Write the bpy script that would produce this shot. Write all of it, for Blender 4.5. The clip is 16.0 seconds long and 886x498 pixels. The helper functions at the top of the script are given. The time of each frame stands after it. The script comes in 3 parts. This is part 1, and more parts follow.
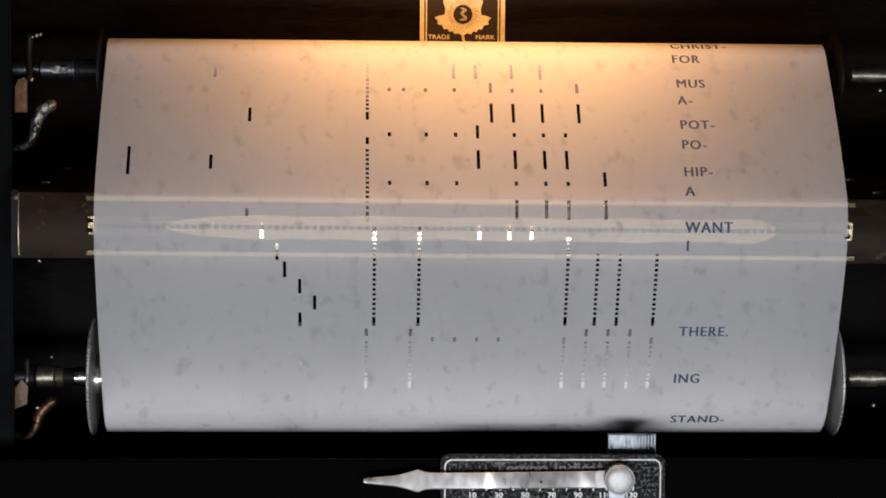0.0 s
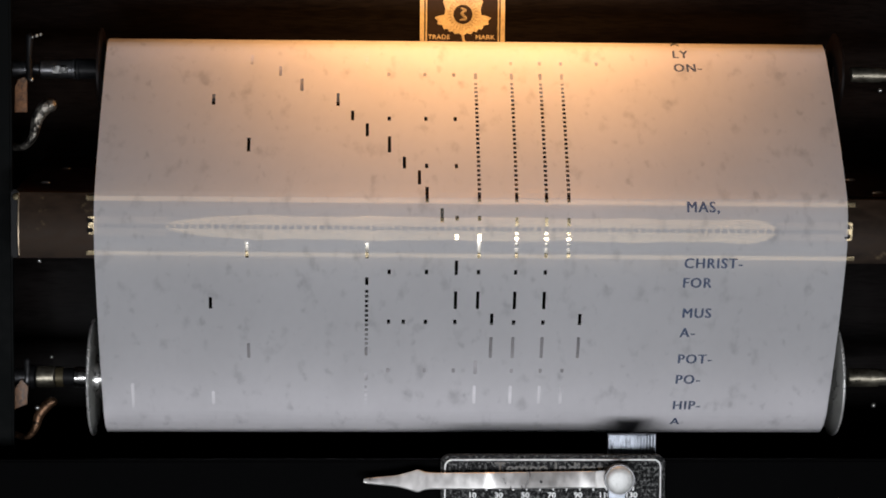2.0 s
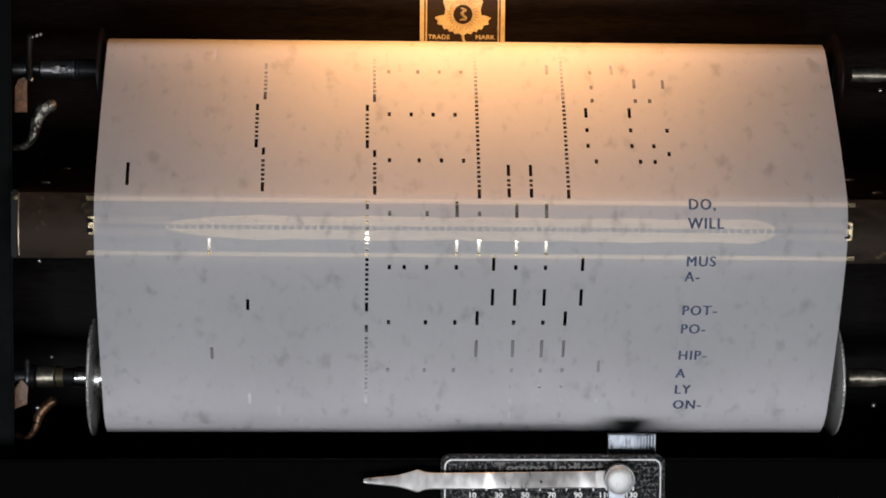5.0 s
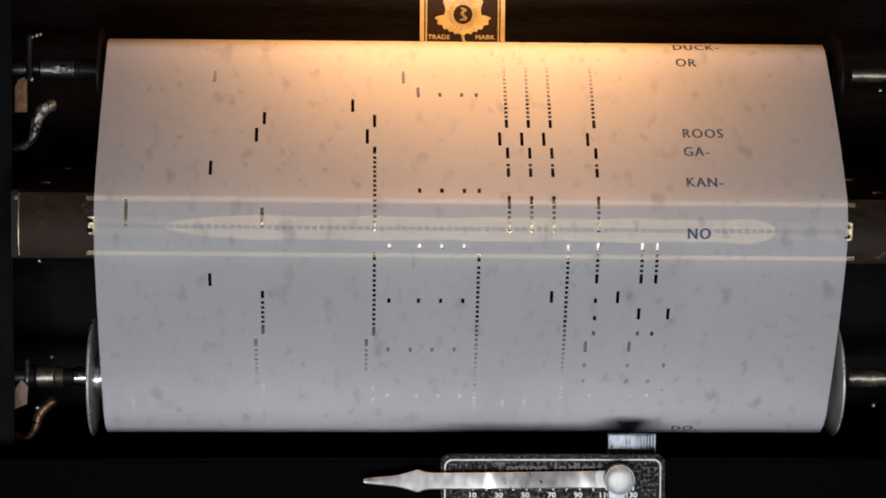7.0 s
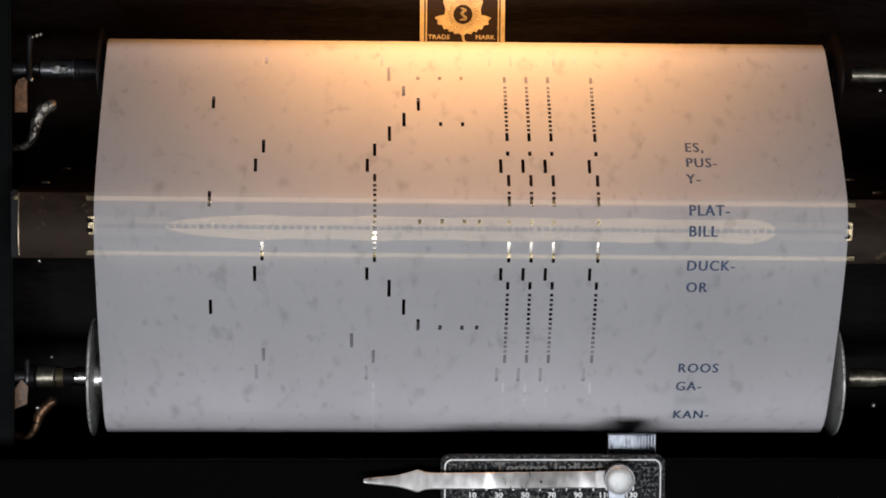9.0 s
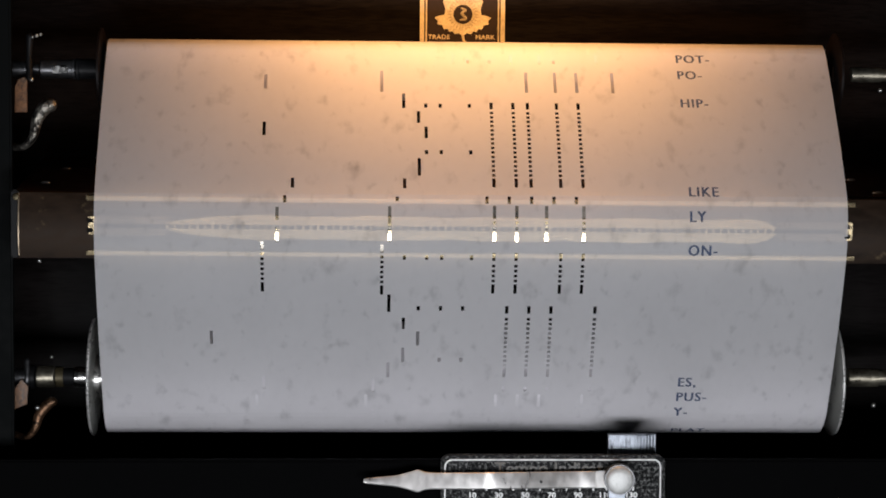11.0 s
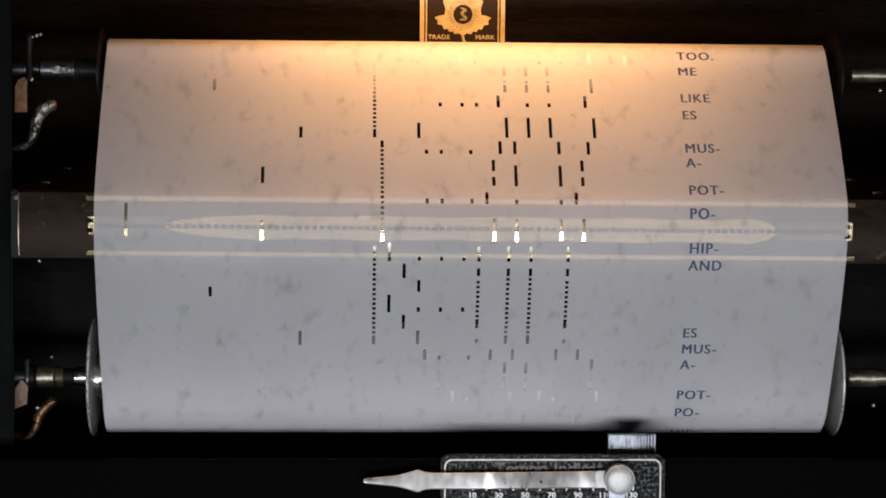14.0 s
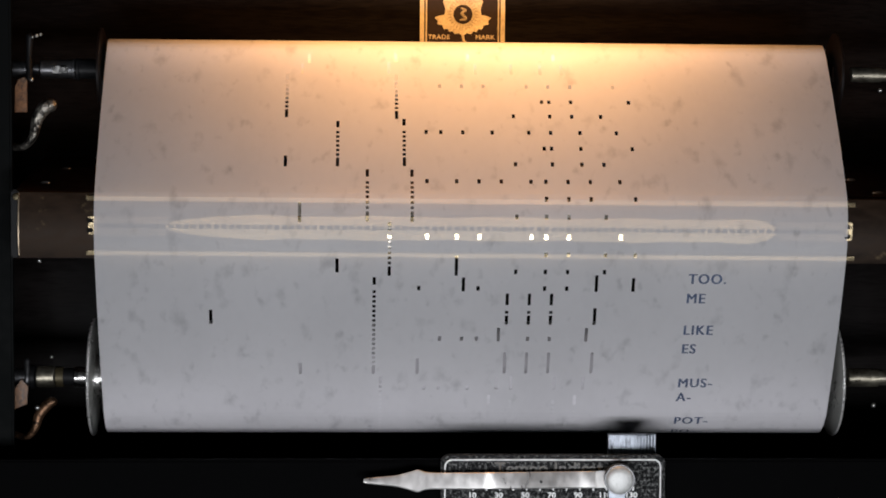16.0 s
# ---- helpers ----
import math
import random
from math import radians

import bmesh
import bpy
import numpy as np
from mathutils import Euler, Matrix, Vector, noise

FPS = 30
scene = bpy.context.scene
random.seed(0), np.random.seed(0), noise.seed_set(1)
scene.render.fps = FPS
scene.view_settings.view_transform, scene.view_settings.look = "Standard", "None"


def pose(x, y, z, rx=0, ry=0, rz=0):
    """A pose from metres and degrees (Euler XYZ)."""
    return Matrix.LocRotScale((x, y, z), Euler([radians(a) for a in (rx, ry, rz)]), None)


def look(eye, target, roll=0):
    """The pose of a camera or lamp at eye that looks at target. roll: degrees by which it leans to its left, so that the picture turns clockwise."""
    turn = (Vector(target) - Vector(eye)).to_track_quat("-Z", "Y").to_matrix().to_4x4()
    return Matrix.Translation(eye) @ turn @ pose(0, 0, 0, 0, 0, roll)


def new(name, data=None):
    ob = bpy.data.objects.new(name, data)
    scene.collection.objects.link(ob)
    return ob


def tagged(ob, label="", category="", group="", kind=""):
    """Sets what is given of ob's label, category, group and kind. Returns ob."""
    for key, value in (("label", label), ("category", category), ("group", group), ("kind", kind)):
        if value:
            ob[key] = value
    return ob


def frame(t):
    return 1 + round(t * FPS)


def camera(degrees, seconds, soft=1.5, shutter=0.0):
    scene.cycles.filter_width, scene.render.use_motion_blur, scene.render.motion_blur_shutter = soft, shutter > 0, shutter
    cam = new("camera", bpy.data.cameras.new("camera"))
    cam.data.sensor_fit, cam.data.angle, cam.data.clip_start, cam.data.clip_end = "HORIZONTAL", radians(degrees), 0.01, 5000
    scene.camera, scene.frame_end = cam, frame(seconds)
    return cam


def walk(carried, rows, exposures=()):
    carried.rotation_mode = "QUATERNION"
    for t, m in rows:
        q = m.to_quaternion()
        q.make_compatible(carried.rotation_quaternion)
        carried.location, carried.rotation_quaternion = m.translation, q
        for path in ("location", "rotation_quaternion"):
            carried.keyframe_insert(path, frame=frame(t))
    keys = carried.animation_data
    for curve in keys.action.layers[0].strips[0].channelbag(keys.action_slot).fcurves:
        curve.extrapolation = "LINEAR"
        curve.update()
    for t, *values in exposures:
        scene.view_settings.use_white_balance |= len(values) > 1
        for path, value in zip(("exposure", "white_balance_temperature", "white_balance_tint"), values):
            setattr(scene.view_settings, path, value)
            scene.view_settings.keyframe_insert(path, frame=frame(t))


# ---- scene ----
EYE = Vector((-0.04614, -0.79849, 0.05009))
YAW, PITCH, ROLL = radians(2.485), radians(-4.142), 0.392
AIM = EYE + Vector((math.sin(YAW) * math.cos(PITCH), math.cos(YAW) * math.cos(PITCH), math.sin(PITCH)))
cam = camera(23.686, 16.0, soft=1.85)
walk(cam, [(0.0, look(EYE, AIM, ROLL)), (16.0, look(EYE, AIM, ROLL))])

# ---- light: a dim room in front of the open spool box, an unseen lamp added low in front of it, and the box's own warm bulb ----
world = bpy.data.worlds.new("room")
scene.world = world
world.use_nodes = True
world.node_tree.nodes["Background"].inputs["Color"].default_value = (0.80, 0.90, 1.0, 1)
world.node_tree.nodes["Background"].inputs["Strength"].default_value = 0.028


def area_light(name, where, target, size, size_y, watts, colour):
    lamp = bpy.data.lights.new(name, "AREA")
    lamp.shape, lamp.size, lamp.size_y, lamp.energy, lamp.color = "RECTANGLE", size, size_y, watts, colour
    ob = new(name, lamp)
    ob.matrix_world = look(where, target)
    return ob


area_light("room_light", (0.0, -0.64, -0.20), (0, 0.02, -0.02), 0.50, 0.13, 4.00, (0.92, 0.945, 1.0))
area_light("box_bulb", (0.005, -0.004, 0.120), (0.005, 0.06, 0.06), 0.15, 0.025, 0.280, (1.0, 0.47, 0.15))
scene.view_settings.exposure = 0.0


# ---- materials ----
def material(name, colour, rough=0.5, metal=0.0, grain=60.0, vary=0.25, bump=0.15, streak=(1, 1, 1), spec=0.5, uneven=0.12):
    """A surface with colour variation at two scales, uneven gloss and fine relief."""
    mat = bpy.data.materials.new(name)
    mat.use_nodes = True
    nt = mat.node_tree
    bsdf = nt.nodes["Principled BSDF"]
    bsdf.inputs["Metallic"].default_value = metal
    bsdf.inputs["Specular IOR Level"].default_value = spec
    where = nt.nodes.new("ShaderNodeTexCoord")
    mp = nt.nodes.new("ShaderNodeMapping")
    mp.inputs["Scale"].default_value = streak
    nt.links.new(where.outputs["Object"], mp.inputs["Vector"])
    fine, coarse = nt.nodes.new("ShaderNodeTexNoise"), nt.nodes.new("ShaderNodeTexNoise")
    fine.inputs["Scale"].default_value, coarse.inputs["Scale"].default_value = grain * 10, grain
    fine.inputs["Detail"].default_value, coarse.inputs["Detail"].default_value = 6, 4
    for n in (fine, coarse):
        nt.links.new(mp.outputs["Vector"], n.inputs["Vector"])
    both = nt.nodes.new("ShaderNodeMath")
    both.operation = "ADD"
    nt.links.new(fine.outputs["Fac"], both.inputs[0])
    nt.links.new(coarse.outputs["Fac"], both.inputs[1])
    ramp = nt.nodes.new("ShaderNodeMapRange")
    ramp.inputs["From Min"].default_value, ramp.inputs["From Max"].default_value = 0.7, 1.3
    ramp.inputs["To Min"].default_value, ramp.inputs["To Max"].default_value = 1 - vary, 1 + vary
    nt.links.new(both.outputs[0], ramp.inputs["Value"])
    mul = nt.nodes.new("ShaderNodeMixRGB")
    mul.blend_type = "MULTIPLY"
    mul.inputs["Fac"].default_value = 1
    mul.inputs["Color1"].default_value = (*colour, 1)
    nt.links.new(ramp.outputs["Result"], mul.inputs["Color2"])
    nt.links.new(mul.outputs["Color"], bsdf.inputs["Base Color"])
    gloss = nt.nodes.new("ShaderNodeMapRange")
    gloss.inputs["From Min"].default_value, gloss.inputs["From Max"].default_value = 0.7, 1.3
    gloss.inputs["To Min"].default_value, gloss.inputs["To Max"].default_value = max(rough - uneven, 0.03), min(rough + uneven, 1)
    nt.links.new(both.outputs[0], gloss.inputs["Value"])
    nt.links.new(gloss.outputs["Result"], bsdf.inputs["Roughness"])
    bp = nt.nodes.new("ShaderNodeBump")
    bp.inputs["Strength"].default_value, bp.inputs["Distance"].default_value = bump, 0.0004
    nt.links.new(fine.outputs["Fac"], bp.inputs["Height"])
    nt.links.new(bp.outputs["Normal"], bsdf.inputs["Normal"])
    return mat


def paper_material(name, colour, clear, stains):
    """Thin old music-roll paper: it scatters light back and through, and lets a little pass straight. Handling marks follow the roll."""
    mat = bpy.data.materials.new(name)
    mat.use_nodes = True
    nt = mat.node_tree
    nt.nodes.remove(nt.nodes["Principled BSDF"])
    out = nt.nodes["Material Output"]
    uv = nt.nodes.new("ShaderNodeUVMap")
    uv.uv_map = "roll"

    along = nt.nodes.new("ShaderNodeMapping")
    along.inputs["Scale"].default_value = (1.0, 0.7, 1.0)
    nt.links.new(uv.outputs["UV"], along.inputs["Vector"])

    def noisy(scale, detail, low, high, dark):
        n = nt.nodes.new("ShaderNodeTexNoise")
        n.inputs["Scale"].default_value, n.inputs["Detail"].default_value = scale, detail
        nt.links.new(along.outputs["Vector"], n.inputs["Vector"])
        r = nt.nodes.new("ShaderNodeMapRange")
        r.interpolation_type = "SMOOTHSTEP"
        r.inputs["From Min"].default_value, r.inputs["From Max"].default_value = low, high
        r.inputs["To Min"].default_value, r.inputs["To Max"].default_value = 1, dark
        nt.links.new(n.outputs["Fac"], r.inputs["Value"])
        return r.outputs["Result"]

    def times(a, b):
        m = nt.nodes.new("ShaderNodeMath")
        m.operation = "MULTIPLY"
        nt.links.new(a, m.inputs[0])
        nt.links.new(b, m.inputs[1])
        return m.outputs[0]

    tone = noisy(300, 3, 0.35, 0.7, 0.985)
    if stains:
        tone = times(tone, times(noisy(16, 3, 0.35, 0.75, 0.92), times(noisy(120, 3, 0.56, 0.80, 0.77), noisy(190, 2, 0.60, 0.84, 0.76))))
    col = nt.nodes.new("ShaderNodeMixRGB")
    col.blend_type = "MULTIPLY"
    col.inputs["Fac"].default_value = 1
    col.inputs["Color1"].default_value = (*colour, 1)
    nt.links.new(tone, col.inputs["Color2"])
    dif, tra, thr = nt.nodes.new("ShaderNodeBsdfDiffuse"), nt.nodes.new("ShaderNodeBsdfTranslucent"), nt.nodes.new("ShaderNodeBsdfTransparent")
    nt.links.new(col.outputs["Color"], dif.inputs["Color"])
    nt.links.new(col.outputs["Color"], tra.inputs["Color"])
    a, b = nt.nodes.new("ShaderNodeMixShader"), nt.nodes.new("ShaderNodeMixShader")
    a.inputs["Fac"].default_value, b.inputs["Fac"].default_value = 0.58, clear
    nt.links.new(dif.outputs[0], a.inputs[1])
    nt.links.new(tra.outputs[0], a.inputs[2])
    nt.links.new(a.outputs[0], b.inputs[1])
    nt.links.new(thr.outputs[0], b.inputs[2])
    nt.links.new(b.outputs[0], out.inputs["Surface"])
    return mat


PAPER = paper_material("roll_paper", (0.88, 0.865, 0.88), 0.04, True)
PAPER_CORE = material("wound_paper", (0.80, 0.79, 0.77), 0.9, 0, 40, 0.05, 0.1)
INK = material("blue_ink", (0.048, 0.068, 0.125), 0.8, 0, 90, 0.35, 0.1)
LACQUER = material("black_lacquer", (0.0056, 0.0045, 0.0042), 0.26, 0, 14, 0.5, 0.05, (1, 1, 9), 0.02)
WOOD = material("dark_stained_wood", (0.014, 0.007, 0.005), 0.36, 0, 12, 0.5, 0.15, (1, 4, 8), 0.06)
IRON = material("black_iron", (0.006, 0.006, 0.0065), 0.45, 0, 60, 0.3, 0.2, (1, 1, 1), 0.15)
PANEL = material("dull_black_plate", (0.0022, 0.0027, 0.0027), 0.6, 0, 30, 0.3, 0.1, (1, 1, 1), 0.05)
FLANGE = material("brown_black_flange", (0.006, 0.0042, 0.004), 0.5, 0, 30, 0.3, 0.1, (1, 1, 1), 0.12)
STEEL = material("worn_nickel", (0.50, 0.49, 0.47), 0.30, 1.0, 50, 0.30, 0.15)
PITTED = material("pitted_nickel", (0.27, 0.25, 0.215), 0.40, 0.9, 70, 0.75, 1.6)
DULL_STEEL = material("dulled_steel", (0.085, 0.085, 0.088), 0.36, 0.9, 60, 0.4, 0.15)
KHAKI = material("yellowed_nickel", (0.33, 0.30, 0.235), 0.36, 0.95, 60, 0.4, 0.2)
OLD_BRASS = material("dark_brass_ring", (0.07, 0.056, 0.03), 0.45, 0.6, 60, 0.35, 0.15)
SHINE = material("paper_polished_brass", (0.24, 0.22, 0.19), 0.32, 0.85, 40, 0.2, 0.08)
LINES = material("dark_gold_lines", (0.20, 0.155, 0.085), 0.5, 0.3, 120, 0.4, 0.1)
BOARD = material("black_board_paint", (0.0016, 0.0016, 0.0017), 0.75, 0, 30, 0.4, 0.15, (1, 1, 1), 0.02)
DECAL = material("brown_black_decal", (0.018, 0.010, 0.008), 0.5, 0, 60, 0.3, 0.1, (1, 1, 1), 0.15)
RUSTY = material("rust_flecked_nickel", (0.17, 0.095, 0.055), 0.42, 0.9, 90, 0.75, 0.45)
LIT_RIM = material("lit_rim_nickel", (0.88, 0.86, 0.83), 0.30, 0.70, 70, 0.10, 0.05)
BRUSHED = material("brushed_nickel", (0.52, 0.505, 0.49), 0.33, 0.72, 30, 0.22, 0.03, (1, 1, 0.6), 0.5, 0.09)
KNOB = material("satin_nickel", (0.52, 0.52, 0.505), 0.50, 0.35, 45, 0.22, 0.2)
BRASS = material("tarnished_brass", (0.020, 0.0125, 0.008), 0.5, 0.35, 40, 0.4, 0.12, (0.4, 1, 1), 0.12)
DULL_BRASS = material("half_rubbed_brass", (0.42, 0.33, 0.23), 0.40, 0.9, 40, 0.35, 0.10)
RUBBED = material("rubbed_brass", (0.97, 0.77, 0.47), 0.22, 0.92, 60, 0.08, 0.06)
# near-black that paints in the shade inside holes and slots
HOLE_SHADE = material("hole_shade_black", (0.004, 0.004, 0.004), 0.8, 0, 40, 0.2, 0.1, (1, 1, 1), 0.1)
PLATE = material("etched_plate", (0.010, 0.010, 0.0104), 0.5, 0.0, 110, 0.9, 0.5, (1, 1, 1), 0.03)
SILVER = material("silver_paint", (0.80, 0.80, 0.78), 0.5, 0.0, 160, 0.35, 0.2)
FADED = material("faded_silver_paint", (0.10, 0.092, 0.08), 0.5, 0.0, 200, 0.6, 0.2)
GOLD = material("gold_decal", (0.50, 0.43, 0.28), 0.5, 0.3, 160, 0.40, 0.15)
TAG = material("varnished_tag", (0.17, 0.075, 0.026), 0.45, 0, 90, 0.7, 0.2)
MIRROR = material("polished_flange", (0.50, 0.50, 0.48), 0.34, 0.75, 60, 0.15, 0.05)
ALUMINIUM = material("ribbed_aluminium", (0.21, 0.225, 0.25), 0.46, 1.0, 70, 0.3, 0.1)


def wear_through(mat, under, scale, low, high, streak=(1, 1, 1)):
    """Flecks where the coat of a material is worn down to what lies under it."""
    nt = mat.node_tree
    bsdf = nt.nodes["Principled BSDF"]
    where, mp, n, r = (nt.nodes.new(k) for k in ("ShaderNodeTexCoord", "ShaderNodeMapping", "ShaderNodeTexNoise", "ShaderNodeMapRange"))
    mp.inputs["Scale"].default_value = streak
    n.inputs["Scale"].default_value, n.inputs["Detail"].default_value = scale, 8
    n.inputs["Roughness"].default_value = 0.72
    r.inputs["From Min"].default_value, r.inputs["From Max"].default_value = low, high
    nt.links.new(where.outputs["Object"], mp.inputs["Vector"])
    nt.links.new(mp.outputs["Vector"], n.inputs["Vector"])
    nt.links.new(n.outputs["Fac"], r.inputs["Value"])
    mix = nt.nodes.new("ShaderNodeMixRGB")
    mix.inputs["Color2"].default_value = (*under, 1)
    nt.links.new(bsdf.inputs["Base Color"].links[0].from_socket, mix.inputs["Color1"])
    nt.links.new(r.outputs["Result"], mix.inputs["Fac"])
    nt.links.new(mix.outputs["Color"], bsdf.inputs["Base Color"])


wear_through(PLATE, (0.30, 0.30, 0.29), 800, 0.50, 0.70)
wear_through(PITTED, (0.018, 0.016, 0.014), 330, 0.48, 0.58)
wear_through(RUSTY, (0.02, 0.012, 0.008), 330, 0.50, 0.60)
wear_through(SILVER, (0.03, 0.03, 0.03), 420, 0.60, 0.68)
wear_through(BRASS, (0.20, 0.145, 0.075), 70, 0.60, 0.80)
wear_through(KNOB, (0.28, 0.28, 0.27), 300, 0.58, 0.72)
wear_through(TAG, (0.012, 0.008, 0.006), 240, 0.56, 0.62, (1.0, 1.0, 0.5))
wear_through(ALUMINIUM, (0.03, 0.032, 0.036), 420, 0.50, 0.66, (1, 1, 0.35))


# ---- mesh helpers ----
def link(name, bm, mat, parent=None, label="", smooth=True):
    me = bpy.data.meshes.new(name)
    bmesh.ops.recalc_face_normals(bm, faces=bm.faces[:])
    bm.to_mesh(me)
    bm.free()
    me.materials.append(mat)
    if smooth:
        me.shade_smooth()
        me.set_sharp_from_angle(angle=radians(35))
    ob = new(name, me)
    ob.parent = parent
    return tagged(ob, label) if label else ob


part = link


def thing(name, label, category, group="", kind="", at=(0, 0, 0)):
    ob = new(name)
    ob.empty_display_size = 0.01
    ob.location = at
    return tagged(ob, label, category, group, kind)


def box(bm, x0, x1, y0, y1, z0, z1, bevel=0.0004):
    made = bmesh.ops.create_cube(bm, size=1)
    for v in made["verts"]:
        v.co = Vector((x0 + (v.co.x + 0.5) * (x1 - x0), y0 + (v.co.y + 0.5) * (y1 - y0), z0 + (v.co.z + 0.5) * (z1 - z0)))
    if bevel:
        edges = {e for v in made["verts"] for e in v.link_edges}
        bmesh.ops.bevel(bm, geom=list(edges), offset=bevel, segments=2, affect="EDGES")
    return bm


def lathe(bm, profile, cy, cz, segments=40, caps=True):
    """Turns (x, radius) pairs round a line along x through (cy, cz)."""
    rings = []
    for x, r in profile:
        rings.append([bm.verts.new((x, cy + r * math.cos(2 * math.pi * i / segments), cz + r * math.sin(2 * math.pi * i / segments))) for i in range(segments)])
    for a, b in zip(rings, rings[1:]):
        for i in range(segments):
            bm.faces.new((a[i], a[(i + 1) % segments], b[(i + 1) % segments], b[i]))
    if caps:
        bm.faces.new(rings[0])
        bm.faces.new(rings[-1])
    return bm


def tube(bm, points, radii, sides=14):
    """A round bar along the points, smoothed, with rounded ends."""
    pts = [Vector(q) for q in points]
    fine, rr = [], []
    n = len(pts)
    for i in range(n - 1):
        p0, p1, p2, p3 = pts[max(i - 1, 0)], pts[i], pts[i + 1], pts[min(i + 2, n - 1)]
        for k in range(8):
            t = k / 8
            fine.append(0.5 * (2 * p1 + (p2 - p0) * t + (2 * p0 - 5 * p1 + 4 * p2 - p3) * t * t + (3 * p1 - p0 - 3 * p2 + p3) * t ** 3))
            rr.append(radii[i] + (radii[i + 1] - radii[i]) * t)
    fine.append(pts[-1])
    rr.append(radii[-1])
    d0, d1 = (fine[0] - fine[1]).normalized(), (fine[-1] - fine[-2]).normalized()
    fine = [fine[0] + d0 * rr[0] * 0.8, fine[0] + d0 * rr[0] * 0.45] + fine + [fine[-1] + d1 * rr[-1] * 0.45, fine[-1] + d1 * rr[-1] * 0.8]
    rr = [rr[0] * 0.35, rr[0] * 0.85] + rr + [rr[-1] * 0.85, rr[-1] * 0.35]
    side, rings = Vector((0, 1, 0)), []
    for i, q in enumerate(fine):
        d = (fine[min(i + 1, len(fine) - 1)] - fine[max(i - 1, 0)]).normalized()
        u = (side - d * side.dot(d)).normalized()
        w = d.cross(u)
        rings.append([bm.verts.new(q + (u * math.cos(2 * math.pi * k / sides) + w * math.sin(2 * math.pi * k / sides)) * rr[i]) for k in range(sides)])
    for a, b in zip(rings, rings[1:]):
        for k in range(sides):
            bm.faces.new((a[k], a[(k + 1) % sides], b[(k + 1) % sides], b[k]))
    bm.faces.new(rings[0])
    bm.faces.new(rings[-1])
    return bm


def prism(bm, outline, y0, y1):
    """An (x, z) outline given thickness from y0 to y1."""
    a = [bm.verts.new((x, y0, z)) for x, z in outline]
    b = [bm.verts.new((x, y1, z)) for x, z in outline]
    bm.faces.new(a)
    bm.faces.new(b[::-1])
    for i in range(len(a)):
        j = (i + 1) % len(a)
        bm.faces.new((a[i], a[j], b[j], b[i]))
    return bm


def disc(bm, x, z, r, y0, y1, n=32):
    return prism(bm, [(x + r * math.cos(2 * math.pi * i / n), z + r * math.sin(2 * math.pi * i / n)) for i in range(n)], y0, y1)


def extrude_x(bm, section, x0, x1):
    """A (y, z) section drawn out along x."""
    a = [bm.verts.new((x0, y, z)) for y, z in section]
    b = [bm.verts.new((x1, y, z)) for y, z in section]
    bm.faces.new(a)
    bm.faces.new(b[::-1])
    for i in range(len(a)):
        j = (i + 1) % len(a)
        bm.faces.new((a[i], a[j], b[j], b[i]))
    return bm


def letters(text, size, wide=1.0, bold=0.0, align="LEFT", spacing=1.0):
    """The outlines of a word as a flat mesh in its own x-y plane, baseline at zero."""
    cu = bpy.data.curves.new("word", "FONT")
    cu.body, cu.size, cu.align_x, cu.offset = text, size, align, bold
    cu.resolution_u = 3
    cu.space_character = spacing
    ob = bpy.data.objects.new("word", cu)
    scene.collection.objects.link(ob)
    me = bpy.data.meshes.new_from_object(ob.evaluated_get(bpy.context.evaluated_depsgraph_get()))
    bpy.data.objects.remove(ob)
    bm = bmesh.new()
    bm.from_mesh(me)
    bpy.data.meshes.remove(me)
    bmesh.ops.remove_doubles(bm, verts=bm.verts[:], dist=size * 0.002)
    for v in bm.verts:
        v.co.x *= wide
    return bm


def sign(name, text, size, x, y, z, mat, parent, wide=1.0, bold=0.0, turn=0.0):
    """A word standing upright, facing the front."""
    bm = letters(text, size, wide, bold, "CENTER")
    bmesh.ops.transform(bm, matrix=Matrix.Translation((x, y, z)) @ Matrix.Rotation(turn, 4, "Y") @ Matrix.Rotation(radians(90), 4, "X"), verts=bm.verts[:])
    return part(name, bm, mat, parent, smooth=False)


# ---- the way of the paper: off the supply roll, over the bar, on to the take-up spool ----
WIDE = 0.28575
SPEED = 0.050314
THICK = 0.00008
LIP, BULGE = 0.0122, 0.00195
BOW = (LIP * LIP + BULGE * BULGE) / (2 * BULGE)
HALF = BOW * math.asin(LIP / BOW)
#       lean, bend per metre, free length, radius of the wound paper at mid-clip
UPPER = (0.559, 2.70, 0.070400, 0.012000)
LOWER = (0.329, 2.47, 0.066821, 0.022125)
BAR_TILT = radians(0.251)
ROLL_TILT = radians(0.06)


def wound_radius(side, t):
    r = (UPPER if side > 0 else LOWER)[3]
    return r - side * SPEED * THICK / (2 * math.pi * r) * (t - 8)


def free_paper(side, u):
    lean, bend, _, _ = UPPER if side > 0 else LOWER
    a = lean + bend * u
    return (math.cos(lean) - math.cos(a)) / bend, side * (LIP + (math.sin(a) - math.sin(lean)) / bend)


def roll_axis(side, t):
    lean, bend, length, _ = UPPER if side > 0 else LOWER
    y, z = free_paper(side, length)
    a = lean + bend * length
    r = wound_radius(side, t)
    return y + r * math.cos(a), z - side * r * math.sin(a)


AXIS = {1: roll_axis(1, 8.0), -1: roll_axis(-1, 8.0)}


